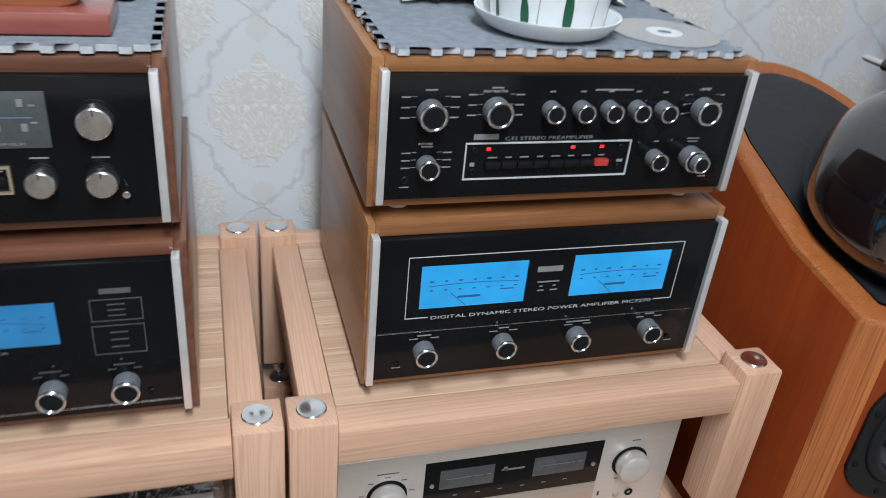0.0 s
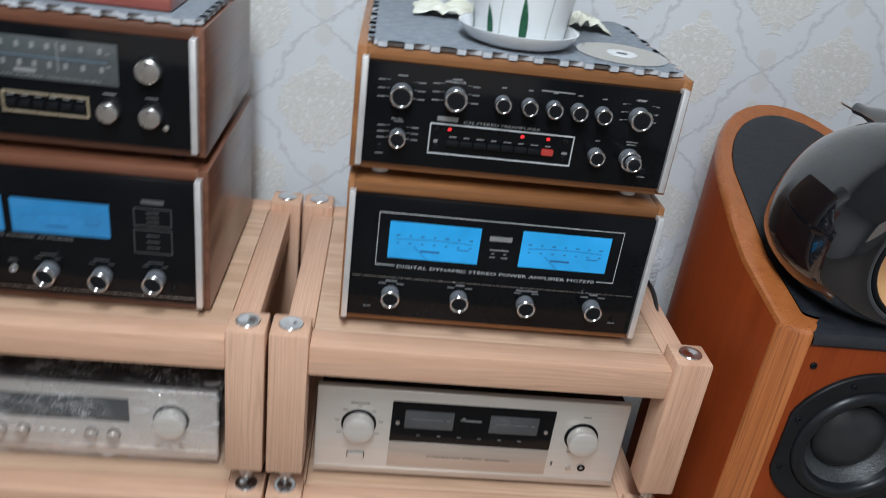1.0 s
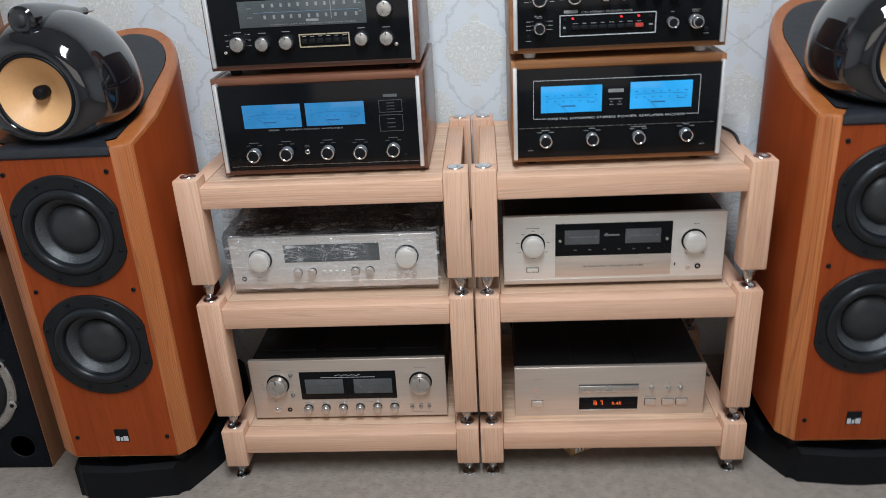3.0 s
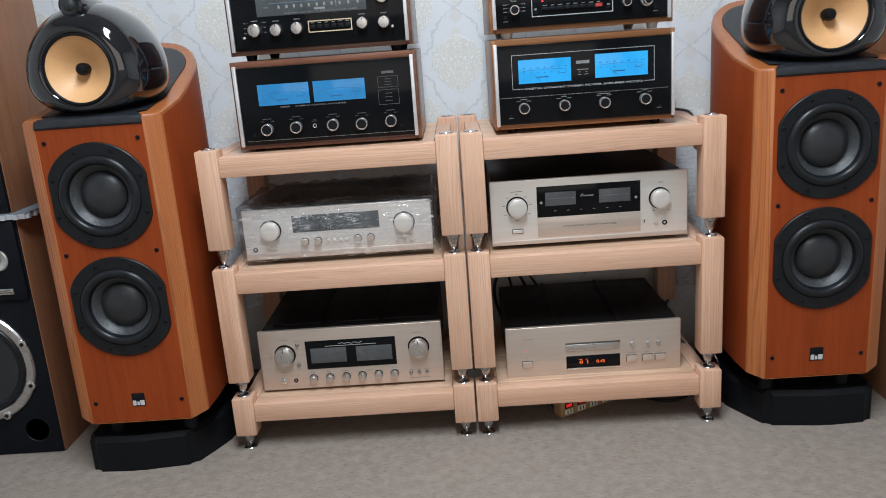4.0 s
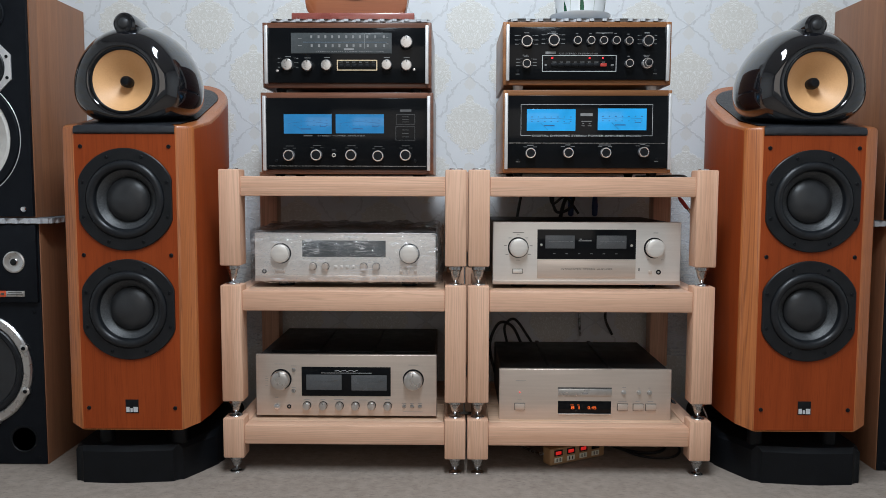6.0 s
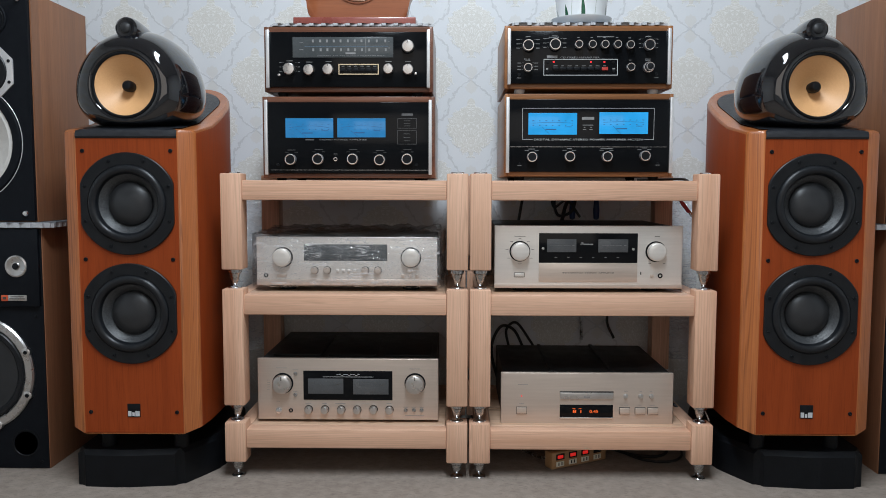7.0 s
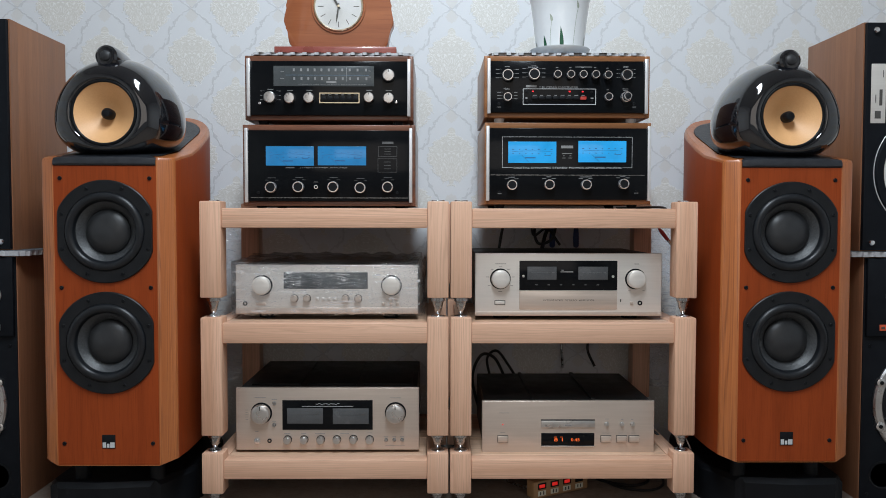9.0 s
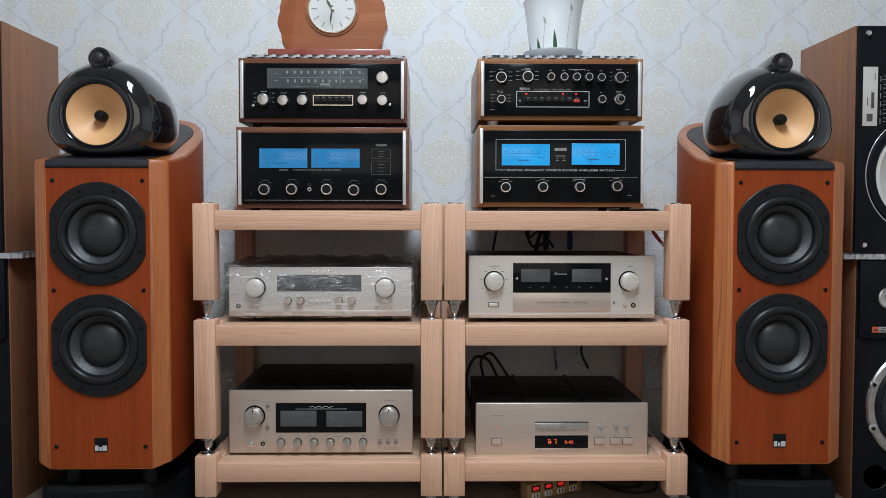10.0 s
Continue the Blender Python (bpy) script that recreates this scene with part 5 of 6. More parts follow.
def wrapped_amp():
    y = 0.072
    (x0, z1), (x1, z0) = (-0.5400, 0.6040), (-0.0800, 0.4800)
    s = component("integrated_amplifier", x0, x1, z0, z1, y, 0.44, PALEFACE, "pale silver amplifier wrapped in crinkled clear plastic film", "amplifier", 0.4655, SATIN)
    part("sill", box(x0, x1, y - 0.002, y + 0.004, z0, z0 + 0.016, 0.002), CHAMPAGNE, s, "champagne lower sill")
    w = window(s, (-0.4190, 0.5850), (-0.2070, 0.5430), y, DIALGLASS, "dark grey display window")
    for c in ((-0.4730, 0.5520), (-0.1470, 0.5520)):
        spun_knob(s, c[0], c[1], y, 0.0232, 0.020, PALEFACE, "large pale metal knob", False)
    for c in ((-0.3920, 0.5190), (-0.3600, 0.5190), (-0.2630, 0.5190), (-0.2310, 0.5190)):
        spun_knob(s, c[0], c[1], y, 0.0088, 0.012, CHAMPAGNE, "small metal knob")
    for k in range(4):
        c = (-0.3340, 0.5180)
        small_button(s, c[0] + 0.0147 * k, c[1], y, 0.0075, 0.0065, PALEFACE, "push_button", 0.003)
    c = (-0.5160, 0.5060)
    part("headphone_socket", open_ring(bmesh.new(), ring_profile(0.0028, 0.0058, y - 0.002, y + 0.001, 0.0008), (c[0], 0, c[1]), 24), SATIN, s, "black headphone socket")
    c = (-0.4760, 0.5060)
    small_button(s, c[0], c[1], y, 0.024, 0.008, CHAMPAGNE, "power_button", 0.003)
    for px in (0, 1, 2):
        c = (-0.1680, 0.5050)
        small_button(s, c[0] + 0.018 * px, c[1], y, 0.008, 0.008, CHAMPAGNE, "push_button", 0.003)
    # loose film over the front, top and sides, gathered in folds behind
    bm = bmesh.new()
    nx, rows = 46, []
    path = [(y - 0.004, z0 - 0.004), (y - 0.013, z0 + 0.004), (y - 0.016, z0 + 0.03), (y - 0.019, z0 + 0.06), (y - 0.017, z0 + 0.09), (y - 0.010, z1 - 0.006), (y + 0.003, z1 + 0.003), (y + 0.05, z1 + 0.007),
            (y + 0.10, z1 + 0.016), (y + 0.15, z1 + 0.008), (y + 0.21, z1 + 0.020), (y + 0.27, z1 + 0.010), (y + 0.33, z1 + 0.008), (y + 0.385, z1 - 0.01), (y + 0.395, z0 + 0.04)]
    for i, (py, pz) in enumerate(path):
        row = []
        for k in range(nx + 1):
            u = k / nx
            x = x0 - 0.006 + (x1 - x0 + 0.012) * u
            wob = noise.noise(Vector((u * 14, py * 30, pz * 40)))
            fine = noise.noise(Vector((u * 43, py * 90, pz * 95)))
            amp = 0.0045 if i > 6 else 0.0020
            row.append(bm.verts.new((x, py - 0.0015 * abs(fine) - (amp * wob if i < 6 else 0), pz + (amp * (1.6 * wob + fine) if i >= 6 else 0))))
        rows.append(row)
    for a, b in zip(rows, rows[1:]):
        for k in range(nx):
            bm.faces.new((a[k], a[k + 1], b[k + 1], b[k]))
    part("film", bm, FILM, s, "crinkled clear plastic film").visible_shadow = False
    for sx, xx in ((-1, x0 - 0.007), (1, x1 + 0.007)):
        bm = bmesh.new()
        rows = []
        for i in range(13):
            row = []
            for k in range(10):
                py, pz = y - 0.010 + 0.40 * i / 12, z0 - 0.004 + (z1 - z0 + 0.012) * k / 9
                wob = noise.noise(Vector((py * 26, pz * 40, sx * 3.1)))
                row.append(bm.verts.new((xx + sx * (0.006 + 0.010 * wob) * (1 if 0 < i else 0.2), py, pz)))
            rows.append(row)
        for a, b in zip(rows, rows[1:]):
            for k in range(9):
                bm.faces.new((a[k], a[k + 1], b[k + 1], b[k]))
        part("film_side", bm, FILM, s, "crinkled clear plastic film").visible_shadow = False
    return s


def integrated_amp_twin_meters():
    y = 0.07
    (x0, z1), (x1, z0) = (-0.5420, 0.2920), (-0.0770, 0.1320)
    s = component("integrated_amplifier", x0, x1, z0, z1, y, 0.46, CHAMPAGNE, "champagne integrated amplifier with twin meters and a row of knobs", "amplifier", 0.1265, PALEFACE)
    w = window(s, (-0.4240, 0.2600), (-0.1950, 0.1840), y, GLASS, "black meter window")
    yy = y - 0.001
    for a, b in (((-0.4120, 0.2400), (-0.3210, 0.2000)), ((-0.2960, 0.2390), (-0.2050, 0.1990))):
        m = window(w, a, b, yy, METERGREY, "unlit grey meter", "meter", 0.0006)
        mx, mz, mw = (a[0] + b[0]) / 2, (a[1] + b[1]) / 2, b[0] - a[0]
        ink = [(mx + mw * (k - 3) / 8, mz + 0.012 - 0.0008 * abs(k - 3), 0.004, 0.0011) for k in range(7)]
        ink += [(mx, mz + 0.003, mw * 0.72, 0.0006), (mx + mw * 0.34, mz + 0.005, 0.010, 0.002), (mx + 0.002, mz - 0.014, 0.012, 0.0012)]
        part("meter_scale", bars(bmesh.new(), ink, yy - 0.0006, 0.0003), DARKINK, m)
    c = (-0.3090, 0.2500)
    ink = [(c[0] + 0.006 * (k - 4.5), c[1] + 0.0016 * math.sin(k * 2.2), 0.0055, 0.0016) for k in range(10)] + [(c[0], c[1] - 0.0055, 0.13, 0.0013)]
    part("emblem", bars(bmesh.new(), ink, yy), INK, w, "plain white emblem strokes")
    for c in ((-0.4770, 0.2270), (-0.1370, 0.2280)):
        spun_knob(s, c[0], c[1], y, 0.0240, 0.022, ALU, "large spun metal knob")
    for c in ((-0.4110, 0.1590), (-0.3690, 0.1590), (-0.3270, 0.1590), (-0.2860, 0.1590), (-0.2440, 0.1600), (-0.2030, 0.1590)):
        spun_knob(s, c[0], c[1], y, 0.0097, 0.014, ALU, "small turned metal knob")
    for c in ((-0.4440, 0.2520), (-0.4450, 0.1970), (-0.1610, 0.1580), (-0.1400, 0.1580), (-0.1200, 0.1580)):
        part("push_button", turned([(0.0052, y + 0.001), (0.0052, y - 0.001), (0.0036, y - 0.0012), (0.0036, y - 0.005), (0, y - 0.0055)], (c[0], 0, c[1]), seg=20), STEEL, s)
    c = (-0.4880, 0.1560)
    part("power_button", turned([(0.0082, y + 0.001), (0.0082, y - 0.002), (0.0060, y - 0.0022), (0.0058, y - 0.006), (0, y - 0.0075)], (c[0], 0, c[1]), seg=24), CHROME, s, "round bright power button")
    c = (-0.4570, 0.1560)
    part("headphone_socket", open_ring(bmesh.new(), ring_profile(0.0026, 0.0055, y - 0.002, y + 0.001, 0.0008), (c[0], 0, c[1]), 24), SATIN, s, "black headphone socket")
    ink = []
    for c, w_ in (((-0.4800, 0.2670), 0.028), ((-0.4120, 0.1750), 0.015), ((-0.3700, 0.1750), 0.012), ((-0.3290, 0.1750), 0.026), ((-0.2660, 0.1740), 0.022), ((-0.2040, 0.1760), 0.012), ((-0.1370, 0.2660), 0.028), ((-0.4440, 0.2620), 0.014),
                  ((-0.4450, 0.2060), 0.010), ((-0.1610, 0.1660), 0.012), ((-0.1400, 0.1660), 0.010), ((-0.1200, 0.1660), 0.010), ((-0.4890, 0.1800), 0.008), ((-0.1380, 0.1440), 0.050)):
        ink.append((c[0], c[1], w_, 0.0013))
    c = (-0.4810, 0.2230)
    for k in range(5):
        ink.append((c[0] - 0.033, c[1] + 0.012 - 0.010 * k * 0.6, 0.007, 0.0010))
    part("panel_print", bars(bmesh.new(), ink, y), DIMINK, s, "fine grey print")
    # raised vents in the black top
    for k in range(3):
        xa = x0 + 0.03 + 0.145 * k
        part("vent_panel", box(xa, xa + 0.125, y + 0.05, 0.43, z1 - 0.0045, z1 - 0.0005, 0.001), BLACKSTEEL, s, "raised black vent panel")
    return s


def disc_player():
    y = 0.07
    (x0, z1), (x1, z0) = (0.0830, 0.2580), (0.5230, 0.1240)
    s = component("disc_player", x0, x1, z0, z1, y, 0.43, CHAMPAGNE, "champagne disc player with an orange lit display", "disc player", 0.1265, SATIN, 0.002)
    a, b = (0.2340, 0.2100), (0.3700, 0.1900)
    t = part("disc_tray", box(a[0], b[0], y - 0.004, y + 0.002, b[1], a[1] - 0.003, 0.0012), ALU, s, "bright disc tray front")
    part("tray_slot", box(a[0] - 0.001, b[0] + 0.001, y - 0.0008, y + 0.002, a[1] - 0.003, a[1] + 0.0005), DARKINK, t, "dark slot above the tray")
    part("tray_print", bars(bmesh.new(), (((a[0] + b[0]) / 2, b[1] + 0.006, 0.016, 0.003),), y - 0.004), DIMINK, t)
    w = window(s, (0.2340, 0.1750), (0.3700, 0.1430), y, GLASS, "black display window")
    (p, q) = (0.2340, 0.1430), (0.3700, 0.1400)
    part("display_lip", box(p[0], q[0], y - 0.003, y + 0.002, q[1] - 0.001, p[1], 0.0006), CHROME, w, "bright lower lip")
    c, d = (0.2780, 0.1580), (0.3210, 0.1580)
    lettering("8 1", c[0], c[1], y - 0.0014, 0.022, 0.0082, w, ORANGEGLOW, "lit_digits")
    lettering("0.45", d[0], d[1], y - 0.0014, 0.022, 0.0082, w, ORANGEGLOW, "lit_digits")
    part("lit_bars", bars(bmesh.new(), ((c[0] - 0.008, c[1] + 0.007, 0.008, 0.0012), (c[0] + 0.008, c[1] + 0.007, 0.007, 0.0012)), y - 0.001), ORANGEGLOW, w)
    c = (0.1360, 0.1970)
    part("indicator", turned([(0.0016, y + 0.001), (0.0016, y - 0.001), (0, y - 0.0015)], (c[0], 0, c[1]), seg=12), REDGLOW, s, "small red standby light")
    for c, wd in (((0.1360, 0.1600), 0.0250), ((0.3990, 0.1600), 0.0250), ((0.4390, 0.1600), 0.0250), ((0.4710, 0.1600), 0.0250)):
        fr = part("button_surround", frame_bars(bmesh.new(), c[0] - wd / 2 - 0.0012, c[0] + wd / 2 + 0.0012, c[1] - 0.0092, c[1] + 0.0092, 0.0017, y, 0.0005), DARKINK, s)
        small_button(fr, c[0], c[1], y, wd, 0.0152, CHAMPAGNE, "key", 0.005)
    for c in ((0.4010, 0.1980), (0.4400, 0.1980), (0.4670, 0.1980)):
        part("round_key", turned([(0.0062, y + 0.001), (0.0062, y - 0.0008), (0.0046, y - 0.001), (0.0044, y - 0.006), (0, y - 0.007)], (c[0], 0, c[1]), seg=20), ALU, s)
    ink = [(c[0], c[1], w_, 0.0012) for c, w_ in (((0.4020, 0.2110), 0.009), ((0.4400, 0.2100), 0.006), ((0.4660, 0.2100), 0.006), ((0.3980, 0.1750), 0.022), ((0.4370, 0.1750), 0.010), ((0.4700, 0.1750), 0.014), ((0.1360, 0.1770), 0.012), ((0.1390, 0.2270), 0.026))]
    part("panel_print", bars(bmesh.new(), ink, y), DIMINK, s, "fine grey print")
    for f in (0.29, 0.64):
        xa = x0 + (x1 - x0) * f
        part("top_rib", box(xa, xa + 0.010, y + 0.015, 0.425, z1 - 0.003, z1 + 0.0025, 0.001), BLACKSTEEL, s, "raised rib on the black top")
    return s


integrated_amp_pale()
wrapped_amp()
integrated_amp_twin_meters()
disc_player()

# ---- mats, clock, pot and other things on top ----
def puzzle_mat(x0, x1, y0, y1, z, label, pitch=0.031, thick=0.006):
    """A felt-topped foam tile with interlocking tabs along its edges."""
    bm = bmesh.new()
    pts = []
    def run(a, b, n, side):
        for k in range(n):
            for u, o in ((0.0, 0), (0.12, 0), (0.17, 1), (0.5, 1), (0.55, 0)):
                f = (k + u) / n
                p = a + (b - a) * f
                pts.append(p + side * (0.008 * o))
    c = [Vector((x0, y0)), Vector((x1, y0)), Vector((x1, y1)), Vector((x0, y1))]
    nx, ny = round((x1 - x0) / pitch), round((y1 - y0) / pitch)
    run(c[0], c[1], nx, Vector((0, -1)))
    run(c[1], c[2], ny, Vector((1, 0)))
    run(c[2], c[3], nx, Vector((0, 1)))
    run(c[3], c[0], ny, Vector((-1, 0)))
    low = [bm.verts.new((p.x, p.y, z)) for p in pts]
    top = [bm.verts.new((p.x, p.y, z + thick)) for p in pts]
    n = len(pts)
    bm.faces.new(top)
    bm.faces.new(low[::-1])
    for i in range(n):
        bm.faces.new((low[i], low[(i + 1) % n], top[(i + 1) % n], top[i]))
    bmesh.ops.triangulate(bm, faces=[f for f in bm.faces if len(f.verts) > 4])
    ob = whole("foam_mat", bm, FELT, label, "mat", "grey foam mats")
    ob.data.materials.append(FELTEDGE)
    for p in ob.data.polygons:
        p.material_index = 0 if p.normal.z > 0.7 else 1
    return ob


puzzle_mat(-0.494, -0.104, 0.084, 0.385, 1.1295, "grey felt foam mat with tabbed edges on the tuner")
puzzle_mat(0.105, 0.483, 0.084, 0.385, 1.1305, "grey felt foam mat with tabbed edges on the preamplifier")
for a, b in ((-1.45, -1.055), (1.000, 1.40)):
    puzzle_mat(a, b, 0.052, 0.385, 0.6265, "grey foam mat between two stacked speakers", thick=0.0125)

MAT = 1.1368


def clock():
    """A carved wooden mantel clock on a slab."""
    yb = 0.103
    (x0, _), (x1, _) = (-0.4450, 1.1410), (-0.1360, 1.1420)
    s = thing("mantel_clock", ((x0 + x1) / 2, yb + 0.04, MAT), "carved orange-brown wooden clock with a silvery dial on a red base", "clock")
    part("base", box(x0, x1, yb, yb + 0.085, MAT, MAT + 0.019, 0.002), REDWOOD, s, "red stained slab base")
    cx, cz = (-0.2840, 1.2610)
    w = 0.138
    out = []
    n = 88
    for k in range(n + 1):
        a = math.radians(-62 + 304 * k / n)
        lobe = 0.006 * abs(math.sin(k * math.pi / 7.3)) + 0.0025 * math.sin(k * 0.9)
        r = w - 0.004 + lobe
        out.append((cx + r * math.cos(a), cz - 0.03 + r * math.sin(a)))
    zb = MAT + 0.0192
    out = [(x, max(z, zb)) for x, z in out]
    bm = prism(bmesh.new(), out, yb + 0.022, yb + 0.062, 0.003)
    part("body", bm, CLOCKWOOD, s, "thick carved wooden body with a scalloped outline")
    yf = yb + 0.022
    ring = part("bezel", open_ring(bmesh.new(), ring_profile(0.0590, 0.0630, yf - 0.008, yf + 0.002, 0.002), (cx, 0, cz), 56), GOLD, s, "gold dial ring")
    part("bezel_groove", open_ring(bmesh.new(), ring_profile(0.0630, 0.0690, yf - 0.0035, yf + 0.002, 0.001), (cx, 0, cz), 56), CLOCKWOOD, s, "turned wooden ring")
    dial = part("dial", turned([(0.0595, yf + 0.002), (0.0595, yf - 0.003), (0, yf - 0.003)], (cx, 0, cz), seg=56), DIALFACE, s, "silvery dial")
    for k in range(12):
        a = math.pi / 2 - k * math.pi / 6
        bm = bmesh.new()
        bx(bm, -0.0008, 0.0008, -0.0006, 0.0004, -0.0070, 0.0070)
        bm.transform(Matrix.Translation((cx + 0.0455 * math.cos(a), yf - 0.003, cz + 0.0455 * math.sin(a))) @ Matrix.Rotation(math.pi / 2 - a, 4, "Y"))
        part("hour_mark", bm, DARKINK, dial)
    for ang, length, wd in ((-98, 0.042, 0.0014), (122, 0.029, 0.0018)):
        a = math.radians(ang)
        bm = bmesh.new()
        prism(bm, [(-wd, -0.008), (wd, -0.008), (wd * 1.6, length * 0.6), (0.0004, length), (-0.0004, length), (-wd * 1.6, length * 0.6)], -0.0006, 0.0006)
        bm.transform(Matrix.Translation((cx, yf - 0.0052, cz)) @ Matrix.Rotation(math.pi / 2 - a, 4, "Y"))
        part("clock_pointer", bm, DARKINK, dial, "dark pointed clock pointer")
    part("pin", turned([(0.003, yf - 0.003), (0.003, yf - 0.0075), (0, yf - 0.008)], (cx, 0, cz), seg=14), GOLD, dial)


clock()


def pot():
    px, py = 0.287, 0.157
    s = thing("plant_pot", (px, py, MAT), "white ceramic pot with painted green leaves, standing in a saucer", "pot")
    part("saucer", turned([(0.0, 0.0), (0.054, 0.0), (0.068, 0.006), (0.0770, 0.018), (0.0780, 0.021), (0.0750, 0.021), (0.067, 0.011), (0.058, 0.006), (0, 0.006)], (px, py, MAT), axis="z", seg=56), CERAMIC, s, "white saucer")
    prof = [(0.0, 0.0065), (0.056, 0.0065), (0.0595, 0.010), (0.0640, 0.048), (0.0690, 0.096), (0.0755, 0.142), (0.0790, 0.152), (0.0775, 0.155), (0.072, 0.146), (0.065, 0.094), (0.058, 0.03), (0, 0.03)]
    body = part("body", turned(prof, (px, py, MAT), axis="z", seg=64), CERAMIC, s, "flared white pot")
    def on(zz):
        for (r0, h0), (r1, h1) in zip(prof[1:], prof[2:]):
            if h0 <= zz <= h1:
                return r0 + (r1 - r0) * (zz - h0) / max(1e-6, h1 - h0) + 0.0006
        return 0.06
    def leaf(ang, z0, z1, w, lean, material, tip):
        bm = bmesh.new()
        rows = []
        for i in range(13):
            u = i / 12
            zz = z0 + (z1 - z0) * u
            ww = w * (math.sin(math.pi * min(1, 0.25 + 0.75 * u)) if tip else 1.0)
            a = math.radians(ang + lean * u * u)
            r = on(zz)
            rows.append([bm.verts.new((px + r * math.sin(a + sg * ww / r), py - r * math.cos(a + sg * ww / r), MAT + zz)) for sg in (-0.5, 0.0, 0.5)])
        for a, b in zip(rows, rows[1:]):
            for k in range(2):
                bm.faces.new((a[k], a[k + 1], b[k + 1], b[k]))
        part("painted_leaf" if tip else "painted_stem", bm, material, body, "painted green leaf" if tip else "painted thin stem")
    for ang, h, w in ((-44, 0.052, 0.009), (-4, 0.070, 0.010), (66, 0.055, 0.005), (-78, 0.045, 0.006), (110, 0.06, 0.010), (170, 0.05, 0.010)):
        leaf(ang, 0.011, h, w, -3, LEAFPRINT, True)
    for ang, h in ((-32, 0.086), (24, 0.118), (85, 0.09), (150, 0.1)):
        leaf(ang, 0.011, h, 0.0011, 6, STEMPRINT, False)
        leaf(ang + 6, h - 0.002, h + 0.016, 0.007, -4, STEMPRINT, True)
    return px, py


POTX, POTY = pot()

# loose compact disc on the mat, with a dark sleeve edge under it
disc = thing("compact_disc", (0.426, 0.15, MAT), "shiny silver compact disc lying on the grey mat", "disc")
bm = open_ring(bmesh.new(), [(0.0075, 0.0003), (0.0075, 0.0016), (0.060, 0.0016), (0.060, 0.0003), (0.0075, 0.0003)], (0, 0, 0), 64)
bm.transform(Matrix.Translation((0.426, 0.15, MAT)) @ Matrix.Rotation(math.pi / 2, 4, "X"))
part("disc_surface", bm, DISCFACE, disc, "mirror surface with a centre hole")
bm = open_ring(bmesh.new(), [(0.0078, 0.0016), (0.0078, 0.0021), (0.020, 0.0021), (0.020, 0.0016), (0.0078, 0.0016)], (0, 0, 0), 40)
bm.transform(Matrix.Translation((0.426, 0.15, MAT)) @ Matrix.Rotation(math.pi / 2, 4, "X"))
part("hub", bm, CERAMIC, disc, "pale clear hub")


def crumple(name, x0, x1, y0, y1, z, high, label, seed):
    bm = bmesh.new()
    n, m = 16, 12
    grid = []
    for i in range(n + 1):
        row = []
        for k in range(m + 1):
            u, v = i / n, k / m
            h = high * (0.25 + 0.75 * abs(noise.noise(Vector((u * 4.5 + seed, v * 3.8, seed))))) * math.sin(math.pi * min(1, max(0.06, u))) ** 0.4
            row.append(bm.verts.new((x0 + (x1 - x0) * u + 0.006 * noise.noise(Vector((v * 5, seed, u * 2))), y0 + (y1 - y0) * v + 0.006 * noise.noise(Vector((u * 5, seed, 3))), z + 0.001 + h)))
        grid.append(row)
    for a, b in zip(grid, grid[1:]):
        for k in range(m):
            bm.faces.new((a[k], a[k + 1], b[k + 1], b[k]))
    ob = whole(name, bm, TISSUE, label, "paper")
    mod = ob.modifiers.new("thickness", "SOLIDIFY")
    mod.thickness, mod.offset = 0.0008, -1
    return ob


(tx, ty), (ux, uy) = (0.1590, 0.3400), (0.2630, 0.3400)
crumple("paper_napkin", tx - 0.005, tx + 0.12, 0.255, 0.345, MAT, 0.022, "crumpled cream paper napkin behind the pot", 2.3)
crumple("paper_napkin", POTX + 0.07, POTX + 0.155, 0.27, 0.35, MAT, 0.030, "crumpled cream paper napkin behind the pot", 7.1)
box_thing = thing("glass_box", (-0.135, 0.30, MAT), "small clear lidded box with a black base on the mat", "box")
part("base", box(-0.205, -0.125, 0.235, 0.30, MAT, MAT + 0.012, 0.0015), SATIN, box_thing, "black base")
part("lid", box(-0.202, -0.128, 0.238, 0.297, MAT + 0.0122, MAT + 0.030, 0.003), DISCFACE, box_thing, "shiny clear lid")


# ---- power strip, plugs and cables behind and below the racks ----
def power_strip():
    a = (0.217, 0.073)
    s = thing("power_strip", (a[0], a[1], 0.0), "tan power strip with red lit switches on the carpet", "power strip")
    s.rotation_euler = (0, 0, math.radians(29))
    ORIGIN[s] = Vector((0, 0, 0))
    part("body", box(0, 0.178, 0, 0.034, 0.001, 0.046, 0.004, 3), STRIPWOOD, s, "tan block body")
    for k in range(4):
        x = 0.025 + 0.0405 * k
        rocker = part("switch", box(x - 0.0085, x + 0.0085, -0.003, 0.0, 0.0285, 0.0375, 0.0012), SWITCHGLOW if k < 3 else SATIN, s, "lit red rocker switch" if k < 3 else "black rocker switch")
        part("switch_frame", frame_bars(bmesh.new(), x - 0.0125, x + 0.0125, 0.0255, 0.0405, 0.0028, -0.0005, 0.002), SATIN, rocker)
        plate = part("socket", box(x - 0.0125, x + 0.0125, -0.0015, 0.0, 0.0075, 0.0205, 0.0006), TISSUE, s, "cream socket plate")
        part("socket_slot", bars(bmesh.new(), ((x - 0.0048, 0.0145, 0.0028, 0.0085), (x + 0.0048, 0.0145, 0.0028, 0.0085)), -0.0015), SATIN, plate, "two dark socket slots")


power_strip()


def cable(points, radius, label, material=None, category="cable"):
    return whole("cable", tube(bmesh.new(), points, radius), material or CABLE, label, category, "cables")


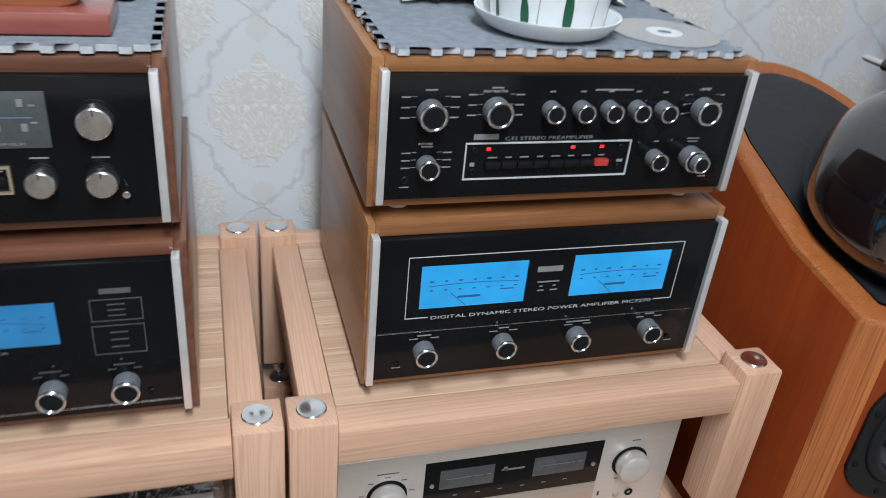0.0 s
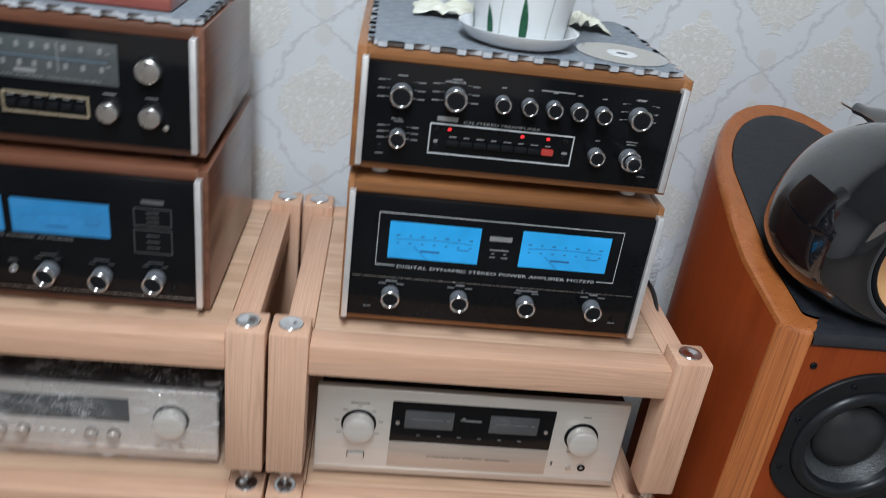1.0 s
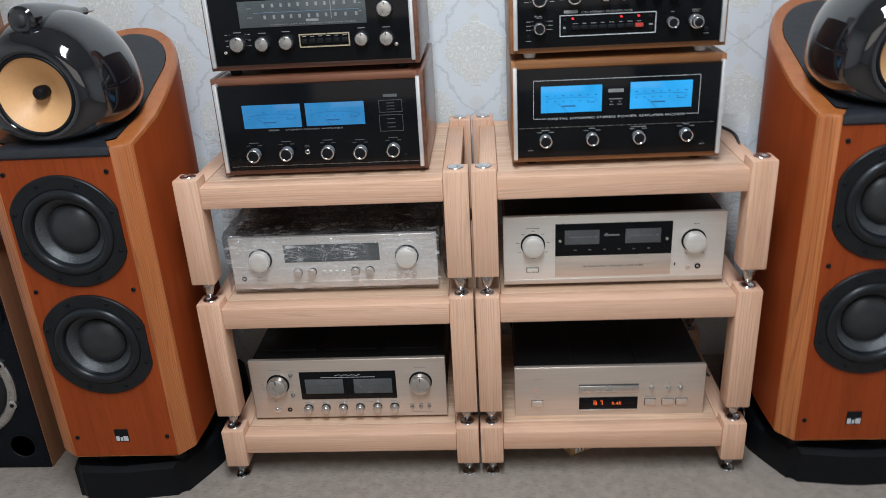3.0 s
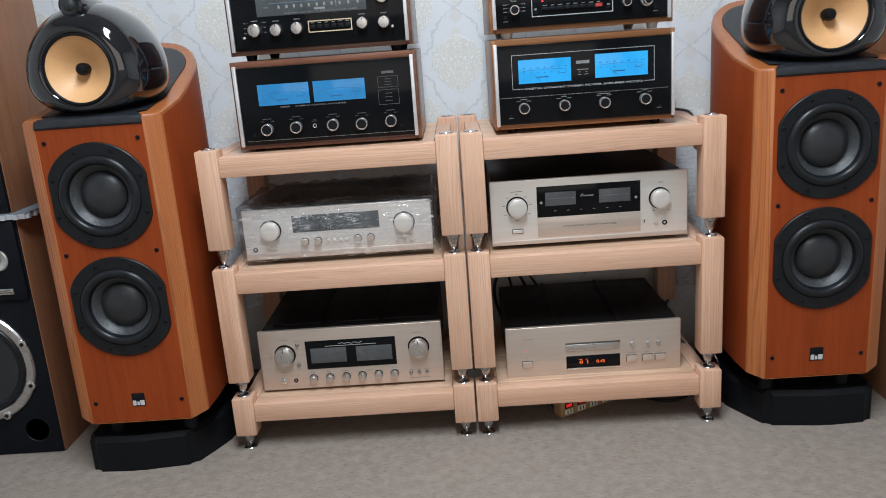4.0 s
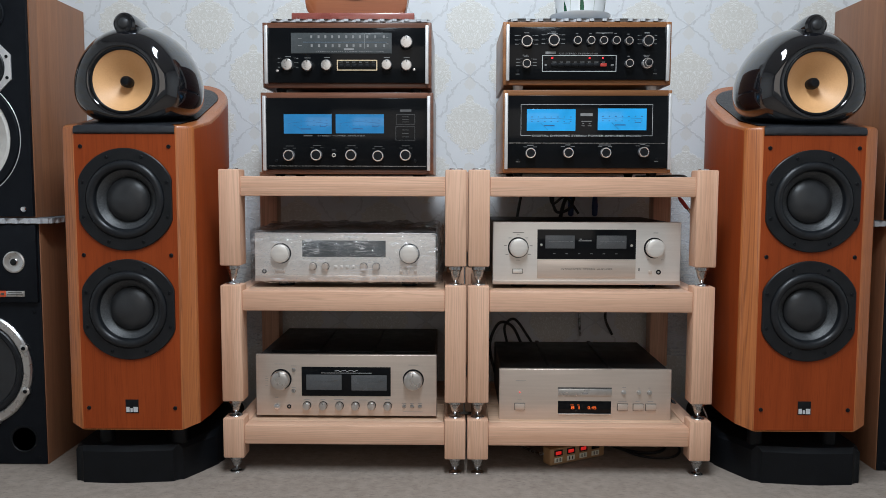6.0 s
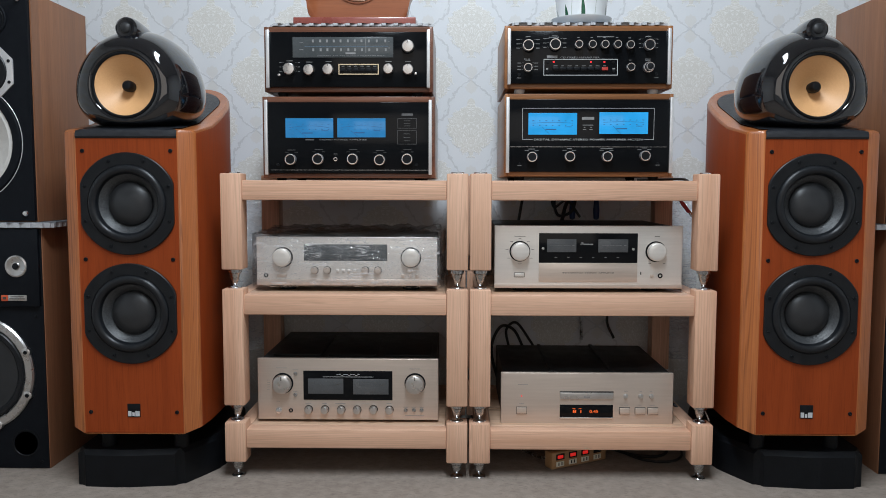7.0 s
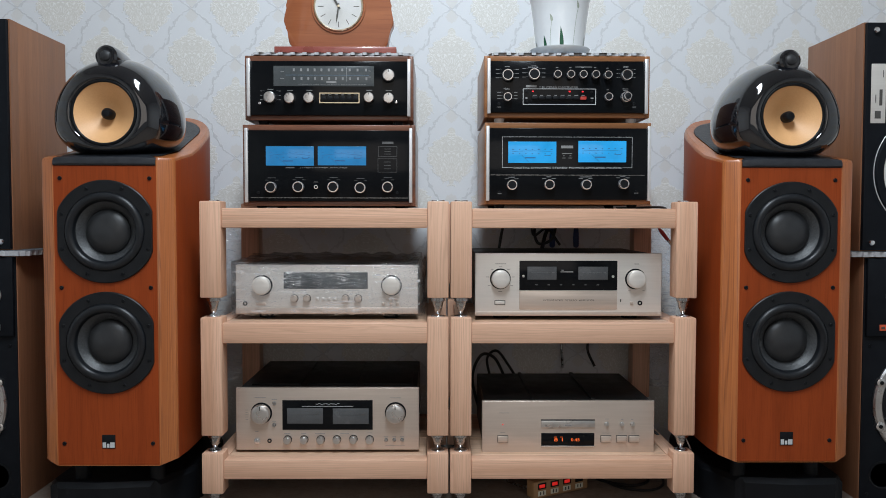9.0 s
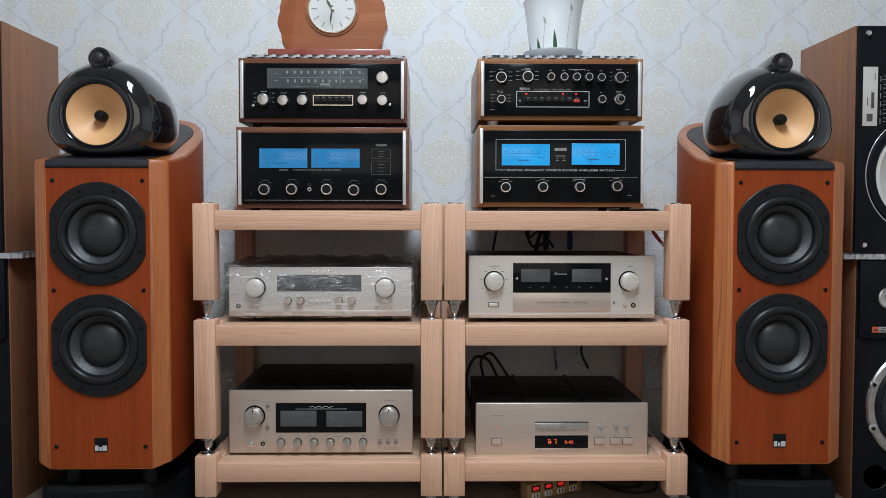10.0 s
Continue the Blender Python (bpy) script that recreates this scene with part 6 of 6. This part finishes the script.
cable(((0.10, 0.44, 0.13), (0.075, 0.43, 0.24), (0.10, 0.42, 0.312), (0.14, 0.42, 0.305), (0.17, 0.43, 0.25)), 0.0045, "black cable looping up behind the disc player")
cable(((0.13, 0.45, 0.24), (0.12, 0.44, 0.30), (0.15, 0.44, 0.322), (0.19, 0.44, 0.27), (0.22, 0.45, 0.22)), 0.004, "black cable looping up behind the disc player")
cable(((0.435, 0.50, 0.44), (0.44, 0.49, 0.38), (0.43, 0.48, 0.32), (0.45, 0.47, 0.27)), 0.004, "black cable hanging behind the disc player")
cable(((0.355, 0.505, 0.44), (0.352, 0.50, 0.36), (0.357, 0.50, 0.26)), 0.004, "grey cable hanging behind the disc player", STEEL)
cable(((0.175, 0.50, 0.72), (0.165, 0.49, 0.67), (0.155, 0.47, 0.62)), 0.0045, "black cable hanging behind the pale amplifier")
cable(((0.30, 0.49, 0.735), (0.265, 0.475, 0.69), (0.275, 0.46, 0.645), (0.315, 0.455, 0.66), (0.33, 0.46, 0.72)), 0.0045, "black cable looping behind the pale amplifier")
cable(((0.335, 0.49, 0.735), (0.30, 0.47, 0.68), (0.285, 0.455, 0.63)), 0.006, "black cable hanging behind the pale amplifier")
cable(((0.255, 0.48, 0.73), (0.262, 0.47, 0.67), (0.30, 0.46, 0.69), (0.34, 0.46, 0.64)), 0.004, "black cable looping behind the pale amplifier")
for x, lean in ((0.318, -0.02), (0.390, 0.0)):
    bm = turned([(0.004, 0.0), (0.0085, 0.004), (0.0095, 0.03), (0.0075, 0.055), (0.004, 0.075), (0, 0.076)], (x, 0.47, 0.632), axis="z", seg=18)
    whole("blue_plug", bm, BLUEPLUG, "dark blue plug on a cable behind the amplifier", "plug", "blue plugs")
bm = turned([(0.002, -0.03), (0.005, -0.026), (0.0055, 0.0), (0.003, 0.012), (0, 0.013)], (0, 0, 0), axis="z", seg=16)
bm.transform(Matrix.Translation((0.586, 0.25, 0.685)) @ Matrix.Rotation(math.radians(-38), 4, "Y"))
whole("red_plug", bm, REDPLUG, "small red plug hanging under the top shelf", "plug")
bm = turned([(0.0018, -0.026), (0.0042, -0.02), (0.0042, 0.012), (0, 0.013)], (0, 0, 0), axis="z", seg=16)
bm.transform(Matrix.Translation((0.601, 0.252, 0.668)) @ Matrix.Rotation(math.radians(-38), 4, "Y"))
whole("silver_plug", bm, CHROME, "small silver plug hanging under the top shelf", "plug")
cable(((0.545, 0.30, 0.130), (0.565, 0.24, 0.135), (0.585, 0.22, 0.11), (0.60, 0.22, 0.03), (0.57, 0.24, 0.005)), 0.004, "black cable dropping beside the rack")
cable(((0.36, 0.30, 0.005), (0.43, 0.20, 0.005), (0.50, 0.17, 0.005), (0.55, 0.22, 0.005), (0.50, 0.30, 0.005), (0.42, 0.27, 0.005)), 0.004, "black cable coiled on the carpet under the rack")
cable(((0.40, 0.25, 0.006), (0.46, 0.15, 0.006), (0.53, 0.13, 0.006), (0.58, 0.18, 0.006), (0.60, 0.30, 0.006)), 0.0035, "black cable lying on the carpet under the rack")
cable(((0.05, 0.40, 0.03), (0.12, 0.25, 0.015), (0.19, 0.12, 0.02), (0.21, 0.10, 0.03)), 0.004, "grey cable running to the power strip", STEEL)
cable(((0.61, 0.10, 0.16), (0.622, 0.08, 0.12), (0.618, 0.09, 0.06), (0.60, 0.12, 0.01)), 0.0022, "thin grey cable hanging beside the rack post", STEEL)
cable(((0.575, 0.15, 0.742), (0.585, 0.25, 0.752), (0.55, 0.35, 0.752), (0.50, 0.42, 0.752)), 0.0035, "thin black cable lying on the top shelf")


def sheet(name, x0, x1, y0, y1, z0, z1, label, seed):
    """A hanging crumpled sheet of clear film beside the racks."""
    bm = bmesh.new()
    grid = []
    for i in range(11):
        row = []
        for k in range(25):
            u, v = i / 10, k / 24
            w = noise.noise(Vector((u * 3 + seed, v * 7, seed)))
            row.append(bm.verts.new((x0 + (x1 - x0) * u + 0.008 * w, y0 + (y1 - y0) * u + 0.010 * w, z0 + (z1 - z0) * v)))
        grid.append(row)
    for a, b in zip(grid, grid[1:]):
        for k in range(24):
            bm.faces.new((a[k], a[k + 1], b[k + 1], b[k]))
    ob = whole(name, bm, HAZYFILM, label, "plastic sheet", "plastic sheets")
    ob.visible_shadow = False
    return ob


sheet("plastic_sheet", -0.70, -0.615, 0.49, 0.515, 0.22, 0.74, "crumpled clear plastic sheet hanging beside the rack", 1.7)
sheet("plastic_sheet", 0.612, 0.70, 0.515, 0.49, 0.20, 0.73, "crumpled clear plastic sheet hanging beside the rack", 4.4)
